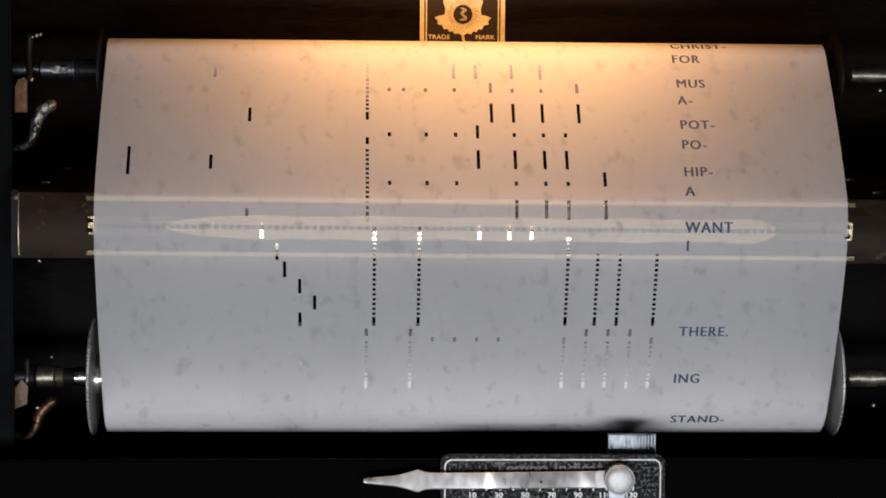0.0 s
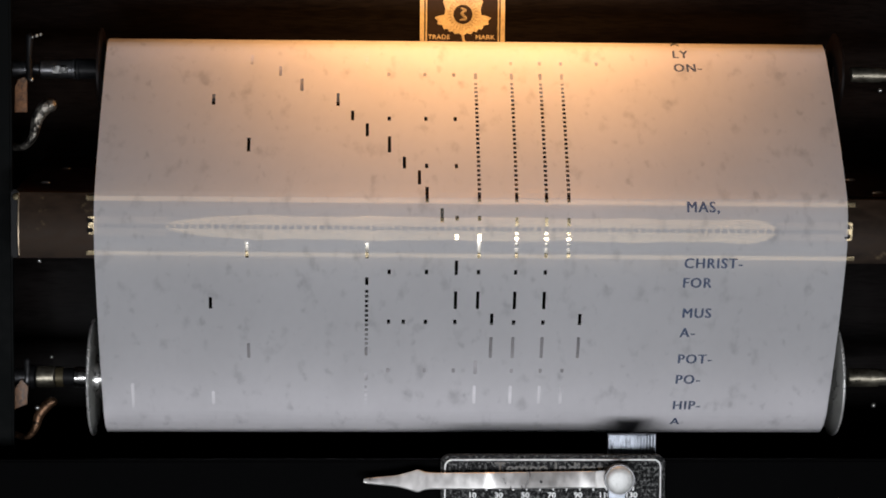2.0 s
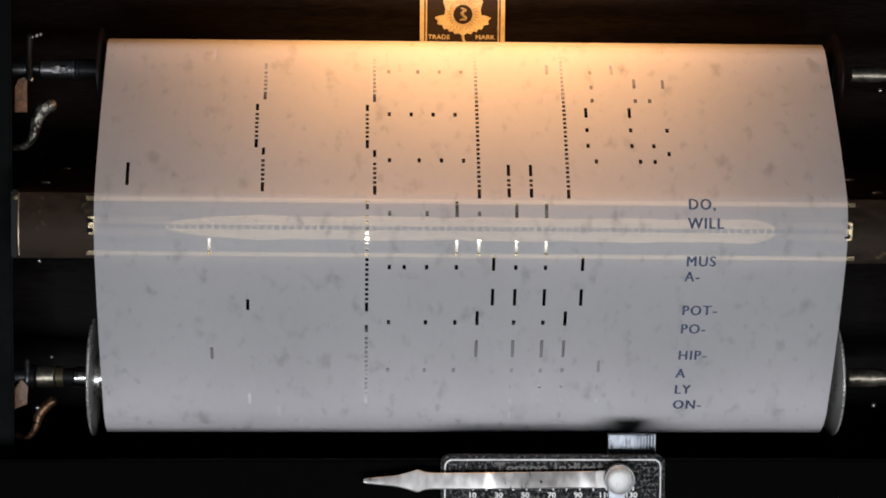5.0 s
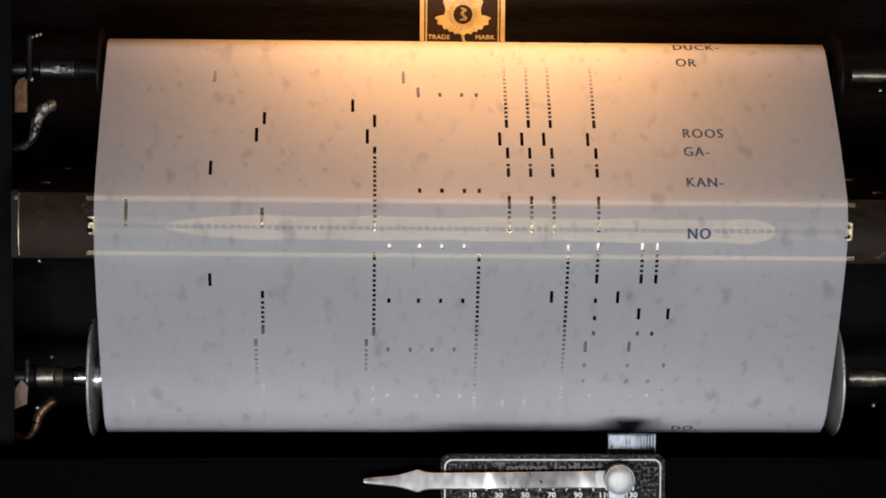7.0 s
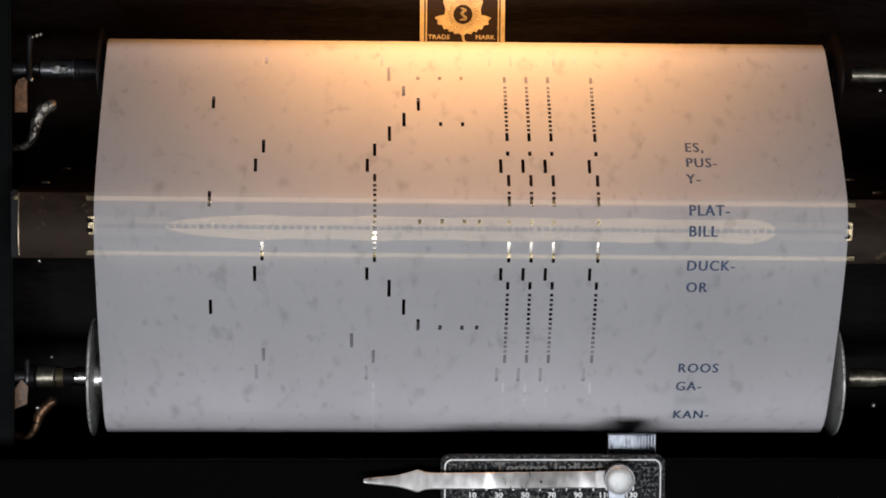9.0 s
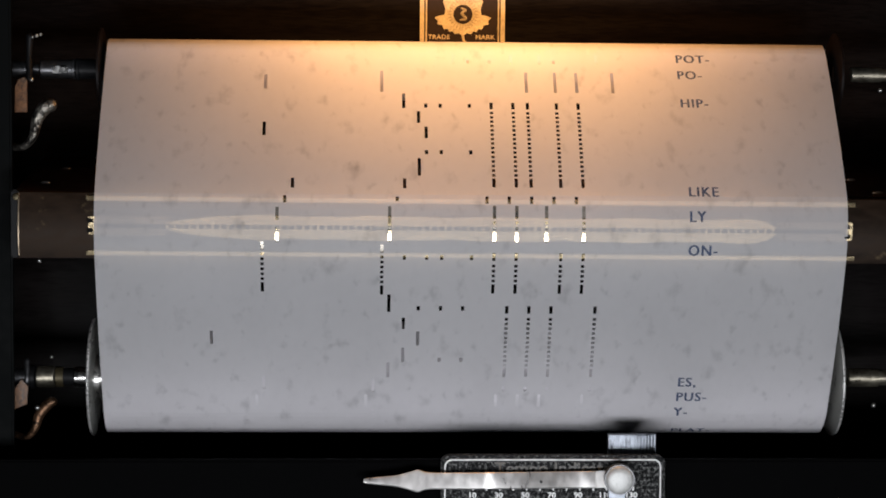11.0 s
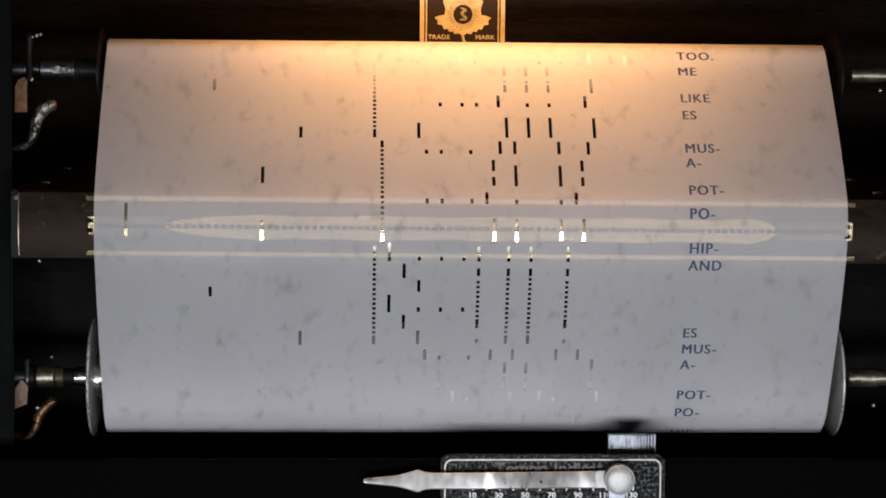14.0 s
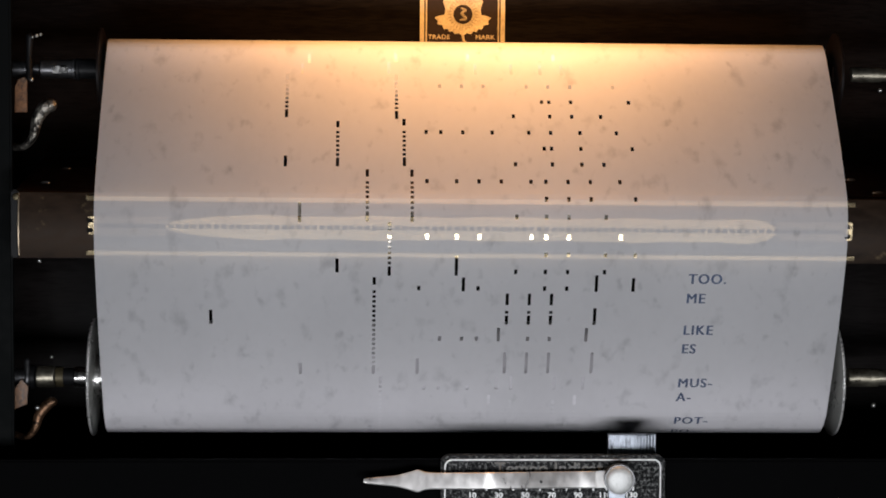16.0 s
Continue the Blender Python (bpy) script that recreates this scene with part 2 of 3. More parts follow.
def paper_at(s, t):
    """Where the paper is (y, z) s metres past the middle of the bar."""
    if abs(s) <= HALF:
        return BOW - BULGE - BOW * math.cos(s / BOW), -BOW * math.sin(s / BOW)
    side = 1 if s < 0 else -1
    lean, bend, length, _ = UPPER if side > 0 else LOWER
    u = abs(s) - HALF
    if u <= length:
        return free_paper(side, u)
    r = wound_radius(side, t)
    turn = (u - length) / r
    cy, cz = roll_axis(side, t)
    a = lean + bend * length + turn
    r -= THICK * turn / (2 * math.pi)
    return cy - r * math.cos(a), cz + side * r * math.sin(a)


def strip_pose(s, step, t):
    (y0, z0), (y1, z1) = paper_at(s, t), paper_at(s - step, t)
    return Matrix.Translation((0, y0, z0)) @ Matrix.Rotation(math.atan2(y0 - y1, z1 - z0), 4, "X")


# ---- the spool box ----
bm = box(bmesh.new(), -0.24, 0.24, 0.095, 0.113, -0.20, 0.24, 0.001)
tagged(link("wall_back", bm, LACQUER), "black lacquered wooden back of the spool box", "wall", kind="structure")
bm = box(bmesh.new(), -0.24, -0.1777, 0.026, 0.030, -0.20, 0.24, 0.0008)
tagged(link("wall_left", bm, PANEL), "thin dull black plate at the side of the spool box", "wall", kind="structure")
bm = box(bmesh.new(), -0.24, -0.20, 0.031, 0.094, -0.20, 0.24, 0.001)
tagged(link("wall_side", bm, LACQUER), "black lacquered side of the spool box", "wall", kind="structure")
bm = box(bmesh.new(), 0.19, 0.24, -0.06, 0.094, -0.20, 0.24, 0.002)
tagged(link("wall_right", bm, IRON), "black painted side cheek of the spool box", "wall", kind="structure")
bm = box(bmesh.new(), -0.1995, 0.19, 0.031, 0.094, -0.20, -0.185, 0.001)
tagged(link("floor", bm, LACQUER), "black lacquered floor of the spool box", "floor", kind="structure")
bm = box(bmesh.new(), -0.1995, 0.19, 0.031, 0.094, 0.225, 0.24, 0.001)
tagged(link("ceiling", bm, LACQUER), "black lacquered top board of the spool box", "ceiling", kind="structure")
bm = box(bmesh.new(), -0.1995, 0.19, 0.031, 0.0935, -0.185, -0.118, 0.002)
tagged(link("lower_rail", bm, WOOD), "dark stained wooden rail below the take-up spool", "rail", kind="structure")

bm = box(bmesh.new(), -0.1995, 0.1895, 0.0042, 0.0088, -0.20, -0.0893, 0.0008)
tagged(link("front_board", bm, BOARD), "dull black front board that carries the tempo plate", "board", kind="structure")


# ---- the trade-mark badge on the back ----
def badge():
    t = thing("trade_mark_badge", "dark badge with gold border and gold leaf emblem", "badge", at=(0, 0.095, 0))
    x0, x1, z0, z1 = -0.0178, 0.0180, 0.062, 0.135
    part("panel", box(bmesh.new(), x0, x1, -0.0010, 0.0, z0, z1, 0.0002), DECAL, t)
    for a, b in ((x0, x0 + 0.0018), (x1 - 0.0018, x1), (x0 + 0.0024, x0 + 0.0030), (x1 - 0.0030, x1 - 0.0024)):
        part("border", box(bmesh.new(), a, b, -0.0014, -0.0009, z0 + 0.001, z1 - 0.001, 0.0001), GOLD, t, "gold border line")
    cx, cz = 0.0003, 0.0822
    # a maple leaf outline: right half, mirrored
    half = [(0.0, 0.0195), (0.0020, 0.0160), (0.0042, 0.0170), (0.0040, 0.0128), (0.0072, 0.0128), (0.0070, 0.0100), (0.0084, 0.0072), (0.0074, 0.0040), (0.0078, 0.0016),
            (0.0098, 0.0012), (0.0120, 0.0004), (0.0106, -0.0012), (0.0108, -0.0030), (0.0088, -0.0034), (0.0080, -0.0056), (0.0064, -0.0054), (0.0058, -0.0070), (0.0044, -0.0066), (0.0034, -0.0082), (0.0016, -0.0076)]
    half = [(x, z + 0.0004 if z > 0 else z * 0.8 + 0.0004) for x, z in half]
    outline = half + [(0.0, -0.0070)] + [(-x, z) for x, z in half[:0:-1]]
    part("leaf", prism(bmesh.new(), [(cx + x, cz + z) for x, z in outline], -0.0015, -0.0009), GOLD, t, "gold maple leaf emblem")
    part("stem", tube(bmesh.new(), [(cx, -0.0012, cz - 0.0066), (cx + 0.0004, -0.0012, cz - 0.0088), (cx + 0.0022, -0.0012, cz - 0.0108)], [0.0005, 0.0006, 0.0005], 8), GOLD, t, "gold leaf stem")
    part("medallion", disc(bmesh.new(), cx, cz + 0.0022, 0.0040, -0.0019, -0.0014), DECAL, t, "round black medallion")
    part("medallion_mark", tube(bmesh.new(), [(cx - 0.0012, -0.0020, cz - 0.0002), (cx + 0.0011, -0.0020, cz + 0.0004), (cx - 0.0006, -0.0020, cz + 0.0026), (cx + 0.0010, -0.0020, cz + 0.0038), (cx - 0.0008, -0.0020, cz + 0.0048)], [0.0003, 0.0007, 0.0005, 0.0006, 0.0003], 8), GOLD, t, "gold mark")
    for i in range(28):
        a = 2 * math.pi * i / 28
        x, z = math.cos(a), math.sin(a)
        part("ray", tube(bmesh.new(), [(cx + 0.0046 * x, -0.00155, cz + 0.0022 + 0.0046 * z), (cx + 0.0063 * x, -0.00155, cz + 0.0022 + 0.0063 * z)], [0.00009, 0.00013], 6), LINES, t)
    sign("lettering", "TRADE", 0.0026, -0.0097, -0.0012, 0.0740, GOLD, t, 1.15, 0.00003)
    sign("lettering", "MARK", 0.0027, 0.0097, -0.0012, 0.0740, GOLD, t, 1.15, 0.00003)
    return t


badge()


# ---- the tracker bar ----
PITCH_X, FIRST_X = 0.0028327, -0.03746


def bar_front(z, back):
    """The y of the bar's face at height z, set back from the paper."""
    return BOW - BULGE - math.sqrt(BOW * BOW - z * z) + back


def ribbon(x0, x1, z0, z1, back, deep, rows=5):
    """A curved band of the bar's face, from z0 to z1."""
    zs = [z0 + (z1 - z0) * i / rows for i in range(rows + 1)]
    section = [(bar_front(z, back), z) for z in zs] + [(deep, z1), (deep, z0)]
    return extrude_x(bmesh.new(), section, x0, x1)


def tracker_bar():
    t = thing("tracker_bar", "tarnished brass tracker bar with a row of square air holes", "tracker bar")
    t.rotation_euler = (0, BAR_TILT, 0)
    edge = LIP - 0.0013
    zs = [-edge + 2 * edge * i / 16 for i in range(17)]
    section = [(bar_front(z, 0.0012), z) for z in zs] + [(0.030, edge), (0.030, -edge)]
    part("body", extrude_x(bmesh.new(), section, -0.1427, 0.1427), SHINE, t, "brass polished by the running paper")
    tall_end = [(bar_front(z, 0.0010), z) for z in (-LIP + 2 * LIP * i / 16 for i in range(17))] + [(0.030, LIP), (0.030, -LIP)]
    for x0, x1 in ((-0.1712, -0.1427), (0.1427, 0.185)):
        part("bar_end", extrude_x(bmesh.new(), tall_end, x0, x1), BRASS, t, "dark tarnished end of the bar")
    for z0, z1 in ((LIP - 0.0028, LIP - 0.0011), (-LIP + 0.0011, -LIP + 0.0027)):
        part("lip", ribbon(-0.1455, 0.1460, z0, z1, 0.00025, 0.004), RUBBED, t, "brass edge rubbed bright by the paper")
    hole, tall = 0.00098, 0.00078
    for up in (1, -1):
        bm = bmesh.new()
        rows = []
        for i in range(61):
            x = -0.1150 + 0.2303 * i / 60
            near = min(x + 0.1150, 0.1153 - x)
            grow = min(near / 0.030, 1) if x < 0 else min(near / 0.009, 1)
            reach = 0.0016 + (0.0027 if up > 0 else 0.0029) * math.sqrt(grow) + 0.00022 * math.sin(x * 130) + 0.00015 * math.sin(x * 310 + 1)
            row = [bm.verts.new((x, bar_front(z, 0.00010), z)) for z in (up * (tall + (reach - tall) * k / 5) for k in range(6))]
            row.append(bm.verts.new((x, 0.001, up * reach)))
            rows.append(row)
        for a, c in zip(rows, rows[1:]):
            for k in range(6):
                bm.faces.new((a[k], a[k + 1], c[k + 1], c[k]))
        part("face", bm, RUBBED, t, "brass face rubbed bright by the paper")
        for x0, x1 in ((-0.142, -0.1152), (0.1155, 0.1425)):
            z0, z1 = sorted((up * tall, up * 0.0036))
            part("face_end", ribbon(x0, x1, z0, z1, 0.0002, 0.004, 5), DULL_BRASS, t, "dull end of the rubbed face")
    # webs between the air holes
    first = -28
    for k in range(first, 54):
        xa, xb = FIRST_X + PITCH_X * k + hole, FIRST_X + PITCH_X * (k + 1) - hole
        part("web", box(bmesh.new(), xa, xb, -BULGE + 0.00010, 0.002, -tall - 0.0001, tall + 0.0001, 0), RUBBED, t)
    # a solid black strip stands in for the shade deep in the air holes
    part("channel", box(bmesh.new(), FIRST_X + PITCH_X * first, FIRST_X + PITCH_X * 54, -0.00068, -0.0004, -tall, tall, 0), HOLE_SHADE, t, "black strip standing in for the shade in the air holes")
    for x in (-0.1441, 0.1428):
        ear = part("edge_sensor", box(bmesh.new(), x - 0.0009, x + 0.0020, -BULGE + 0.00016, 0.001, -0.0034, 0.0036, 0.0003), RUBBED, t, "brass plate with two square edge holes")
        # black blocks on the plate stand in for the shade inside its holes
        for z in (-0.0017, 0.0019):
            part("edge_hole", box(bmesh.new(), x - 0.0013, x + 0.0011, -BULGE + 0.00008, -0.001, z - 0.0010, z + 0.0010, 0.0002), HOLE_SHADE, ear, "black square painting in the shade of an edge hole")
    part("end_cap", box(bmesh.new(), -0.1742, -0.1713, 0.0006, 0.020, -LIP - 0.0003, LIP + 0.0008, 0.0006), IRON, t, "dark end bracket")
    # worn strips whose lighter brass also paints in the edge glint and corner highlights
    part("worn_edge", ribbon(-0.1713, -0.1709, -LIP + 0.0006, LIP - 0.0002, 0.0007, 0.004, 12), DULL_BRASS, t, "edge worn to yellow brass, its glint put into the colour")
    for z0, z1 in ((LIP - 0.0024, LIP - 0.0008), (-LIP + 0.0008, -LIP + 0.0024)):
        part("worn_corner", ribbon(-0.1460, -0.1456, z0, z1, 0.0006, 0.004, 4), RUBBED, t, "corner rubbed to bright brass, its highlight put into the colour")
    part("screw", lathe(bmesh.new(), [(-0.0007, 0.0001), (-0.0005, 0.0011), (0.0, 0.0013)], 0, 0, 20), OLD_BRASS, t, "brass bracket screw").matrix_local = pose(-0.1722, 0.0, 0.0105, 0, 0, 90)
    return t


tracker_bar()
bm = extrude_x(bmesh.new(), [(0.010, 0.0124), (0.0945, 0.0240), (0.0945, -0.016), (0.010, -0.0125)], -0.1745, 0.1895)
tagged(link("bar_rail", bm, WOOD), "dark reddish wooden rail that carries the tracker bar", "rail", kind="structure")


def rail_screw(x, y, z):
    bm = bmesh.new()
    bmesh.ops.create_uvsphere(bm, u_segments=14, v_segments=8, radius=0.0019)
    bmesh.ops.scale(bm, vec=(1.2, 1.0, 0.45), verts=bm.verts[:])
    ob = tagged(link("screw", bm, STEEL), "domed steel screw head in the wooden rail", "screw", "rail screws")
    ob.location = (x, y, z)
    return ob


rail_screw(-0.1655, 0.030, 0.0153)
rail_screw(-0.1615, 0.062, 0.0197)
rail_screw(0.1545, 0.045, 0.0174)
rail_screw(0.1585, 0.016, 0.0135)


# ---- spools ----
def spool(name, side, core_r, flange_r, flange_x, flange_mat, label):
    t = thing(name, label, "spool", at=(0, *AXIS[side]))
    part("core", lathe(bmesh.new(), [(-0.1428, core_r), (0.1428, core_r)], 0, 0, 96), PAPER_CORE, t, "wound paper on the core")
    for sg, x in zip((-1, 1), flange_x):
        prof = [(x, 0.004), (x, flange_r - 0.0012), (x + sg * 0.0004, flange_r), (x + sg * 0.0012, flange_r), (x + sg * 0.0014, flange_r - 0.0006), (x + sg * 0.0008, flange_r - 0.003), (x + sg * 0.0008, 0.004)]
        flange = part("flange", lathe(bmesh.new(), prof, 0, 0, 72, caps=False), flange_mat, t)
        # the rim is the flange's metal in a brighter colour, painting its lit edge
        if flange_mat is MIRROR:
            ring = [(x + sg * 0.0003, flange_r - 0.0002), (x + sg * 0.0003, flange_r + 0.0002), (x + sg * 0.0007, flange_r + 0.0004), (x + sg * 0.0011, flange_r + 0.0002), (x + sg * 0.0012, flange_r - 0.0003)]
            part("rim", lathe(bmesh.new(), ring, 0, 0, 72, caps=False), LIT_RIM, flange, "rolled rim coloured brighter for its lit edge")
    return t


take_up = spool("take_up_spool", -1, 0.0217, 0.0232, (-0.1480, 0.1480), MIRROR, "take-up spool with bright nickel flanges")
supply = spool("supply_spool", 1, 0.0114, 0.0165, (-0.1450, 0.1478), FLANGE, "supply spool with black flanges and wound paper")
part("hub", lathe(bmesh.new(), [(-0.1479, 0.0085), (-0.1462, 0.0085), (-0.1462, 0.0068), (-0.1430, 0.0068)], 0, 0, 32), STEEL, take_up, "nickel hub inside the flange")


def chuck(side, name, label):
    """The left spindle with its collars, latch lever and tag."""
    cy, cz = AXIS[side]
    t = thing(name, label, "spindle", "spool spindles", at=(0, cy, cz))
    if side > 0:
        part("shaft", lathe(bmesh.new(), [(-0.1995, 0.0033), (-0.1752, 0.0033), (-0.1750, 0.0020), (-0.1700, 0.0020)], 0, 0, 28), DULL_STEEL, t, "dull nickel shaft")
        part("disc", lathe(bmesh.new(), [(-0.1744, 0.0040), (-0.1742, 0.0046), (-0.1728, 0.0046), (-0.1726, 0.0040)], 0, 0, 32), IRON, t, "black disc")
        part("collar", lathe(bmesh.new(), [(-0.1702, 0.0030), (-0.1696, 0.0039), (-0.1640, 0.0039), (-0.1637, 0.0037), (-0.1575, 0.0037), (-0.1573, 0.0040), (-0.1563, 0.0040), (-0.1561, 0.0034)], 0, 0, 40), DULL_STEEL, t, "worn dark nickel collar")
        # a strip of lighter nickel paints in the highlight along the dark collar
        part("flat", box(bmesh.new(), -0.1652, -0.1588, -0.00395, -0.0034, -0.0017, 0.0011, 0.0003), STEEL, t, "bright strip painting in the highlight on the collar")
        # no opening: a black block paints in the slot's shade
        part("keyhole", box(bmesh.new(), -0.1618, -0.1592, -0.00405, -0.0036, 0.0004, 0.0014, 0.0002), HOLE_SHADE, t, "small black block for the shade of a slot")
        part("ring", lathe(bmesh.new(), [(-0.1560, 0.0040), (-0.1557, 0.0044), (-0.1547, 0.0044), (-0.1544, 0.0040)], 0, 0, 32), IRON, t, "black ring")
        part("nose", lathe(bmesh.new(), [(-0.1544, 0.0040), (-0.1470, 0.0040)], 0, 0, 28), IRON, t, "black spindle nose")
    else:
        part("shaft", lathe(bmesh.new(), [(-0.1995, 0.0034), (-0.1752, 0.0034), (-0.1750, 0.0020), (-0.1716, 0.0020)], 0, 0, 28), DULL_STEEL, t, "dull nickel shaft")
        part("disc", lathe(bmesh.new(), [(-0.1742, 0.0042), (-0.1739, 0.0048), (-0.1722, 0.0048), (-0.1719, 0.0042)], 0, 0, 32), IRON, t, "black disc")
        part("collar", lathe(bmesh.new(), [(-0.1714, 0.0040), (-0.1711, 0.0043), (-0.1646, 0.0043), (-0.1643, 0.0040)], 0, 0, 32), KHAKI, t, "worn nickel collar")
        part("sleeve", lathe(bmesh.new(), [(-0.1643, 0.0034), (-0.1560, 0.0034)], 0, 0, 32), IRON, t, "black sleeve")
        part("ring", lathe(bmesh.new(), [(-0.1638, 0.0041), (-0.1609, 0.0041)], 0, 0, 32), OLD_BRASS, t, "brass-brown ring")
        part("nose", lathe(bmesh.new(), [(-0.1566, 0.0038), (-0.1562, 0.0041), (-0.1502, 0.0041)], 0, 0, 28), STEEL, t, "bright spindle nose")
    return t


chuck(1, "supply_spindle", "worn nickel spindle that holds the supply spool")
chuck(-1, "take_up_spindle", "nickel and brass spindle that drives the take-up spool")


def right_spindle(side, r, x0, mat, label):
    cy, cz = AXIS[side]
    t = thing("spindle_pin", label, "spindle", "spool spindles", at=(0, cy, cz))
    part("pin", lathe(bmesh.new(), [(x0, r - 0.0008), (x0 + 0.0003, r), (x0 + 0.0125, r), (x0 + 0.0127, r * 0.86), (0.190, r * 0.86)], 0, 0, 28), mat, t)
    return t


right_spindle(1, 0.0030, 0.1552, KHAKI, "bright nickel spindle pin of the supply spool")
right_spindle(-1, 0.0037, 0.1552, KHAKI, "brownish nickel spindle pin of the take-up spool")


def latch(name, points, radii, mat, label):
    ob = link(name, tube(bmesh.new(), [(x - 0.0013, y, z) for x, y, z in points], radii), mat)
    return tagged(ob, label, "lever", "latch levers")


latch("latch_lever", [(-0.1765, 0.030, 0.0292), (-0.1715, 0.026, 0.0296), (-0.1678, 0.024, 0.0335), (-0.1662, 0.024, 0.0400), (-0.1632, 0.024, 0.0446), (-0.1608, 0.024, 0.0456)], [0.0014, 0.0014, 0.0016, 0.0023, 0.0028, 0.0026], PITTED, "curved pitted nickel latch lever with a rounded end")
latch("latch_lever", [(-0.1765, 0.030, -0.0835), (-0.1715, 0.026, -0.0840), (-0.1680, 0.024, -0.0805), (-0.1662, 0.024, -0.0750), (-0.1625, 0.024, -0.0705), (-0.1608, 0.024, -0.0697)], [0.0013, 0.0012, 0.0015, 0.0020, 0.0022, 0.0019], RUSTY, "curved worn nickel latch lever with a rounded end")
latch("swing_arm", [(-0.1722, 0.047, 0.0725), (-0.1726, 0.047, 0.0650), (-0.1724, 0.046, 0.0560)], [0.0016, 0.0011, 0.0014], IRON, "thin black swing arm with bright rivets")
latch("swing_arm", [(-0.1738, 0.044, -0.0560), (-0.1736, 0.042, -0.0640), (-0.1752, 0.046, -0.0690)], [0.0012, 0.0011, 0.0010], DULL_STEEL, "thin nickel swing arm beside the spindle")


def tag_plate(points, y, label):
    ob = link("tag", prism(bmesh.new(), points, y, y + 0.0012), TAG, smooth=False)
    return tagged(ob, label, "tag", "latch tags")


tag_plate([(-0.1795, 0.0425), (-0.1748, 0.0427), (-0.1746, 0.0550), (-0.1758, 0.0564), (-0.1778, 0.0556), (-0.1793, 0.0530)], 0.046, "worn orange-brown varnished tag with a rounded top")
tag_plate([(-0.1800, -0.0752), (-0.1747, -0.0730), (-0.1742, -0.0660), (-0.1768, -0.0632), (-0.1795, -0.0670)], 0.040, "worn brown varnished tag under the spindle")


def rivet(x, y, z, r):
    bm = bmesh.new()
    bmesh.ops.create_uvsphere(bm, u_segments=12, v_segments=8, radius=r)
    ob = tagged(link("rivet", bm, STEEL), "small bright steel rivet", "rivet", "rivets")
    ob.location = (x, y, z)
    return ob


for q in ((-0.1706, 0.045, 0.0728, 0.0008), (-0.1722, 0.045, 0.0722, 0.0006), (-0.1690, 0.045, 0.0732, 0.0006), (-0.1727, 0.045, 0.0555, 0.0009), (-0.1655, 0.045, -0.0548, 0.0007), (-0.1676, 0.020, -0.0715, 0.0010),
          (-0.1652, 0.012, -0.0137, 0.0008), (0.1659, 0.045, 0.0535, 0.0009), (0.1660, 0.045, -0.0740, 0.0011), (0.1690, 0.046, 0.0735, 0.0008), (0.1610, 0.003, -0.0300, 0.0010)):
    rivet(*q)


# ---- the tempo indicator ----
def rounded(x0, x1, z0, z1, r, n=6):
    pts = []
    for cx, cz, a0 in ((x1 - r, z1 - r, 0), (x0 + r, z1 - r, 90), (x0 + r, z0 + r, 180), (x1 - r, z0 + r, 270)):
        pts += [(cx + r * math.cos(radians(a0 + 90 * i / n)), cz + r * math.sin(radians(a0 + 90 * i / n))) for i in range(n + 1)]
    return pts


def tempo_indicator():
    t = thing("tempo_indicator", "dark etched tempo plate with silver border and scale", "tempo plate", at=(0, 0.0, 0))
    part("plate", prism(bmesh.new(), rounded(-0.0117, 0.0744, -0.1250, -0.0869, 0.0032), 0.0, 0.004), PLATE, t, smooth=False)
    a, b = rounded(-0.0104, 0.0729, -0.1235, -0.0883, 0.0030), rounded(-0.0099, 0.0724, -0.1230, -0.0888, 0.0026)
    bm = bmesh.new()
    n = len(a)
    for k in range(n):
        (xa, za), (xb, zb), (xc, zc), (xd, zd) = a[k], a[(k + 1) % n], b[(k + 1) % n], b[k]
        top = [bm.verts.new((x, -0.0004, z)) for x, z in ((xa, za), (xb, zb), (xc, zc), (xd, zd))]
        low = [bm.verts.new((x, 0.0003, z)) for x, z in ((xa, za), (xb, zb), (xc, zc), (xd, zd))]
        bm.faces.new(top)
        bm.faces.new((top[0], top[1], low[1], low[0]))
        bm.faces.new((top[2], top[3], low[3], low[2]))
    part("border", bm, SILVER, t, "silver border line", smooth=False)
    sign("lettering", "Tempo Indicator", 0.0062, 0.0330, -0.0004, -0.0938, FADED, t, 1.15, 0.00010)
    for i, n in enumerate(("10", "30", "50", "70", "90", "110", "130")):
        sign("figure", n, 0.0028, 0.0003 + 0.01018 * i, -0.0004, -0.1031, SILVER, t, 1.15, 0.00010)
    for i in range(13):
        part("scale_mark", box(bmesh.new(), 0.0004 + 0.005125 * i, 0.0009 + 0.005125 * i, -0.0005, 0.0001, -0.1004, -0.0990, 0.0), SILVER, t)
    part("scale_line", box(bmesh.new(), -0.0085, 0.0570, -0.0005, 0.0001, -0.0989, -0.0984, 0.0), SILVER, t, "silver scale line")
    return t


tempo_indicator()


LEAN = -13.5


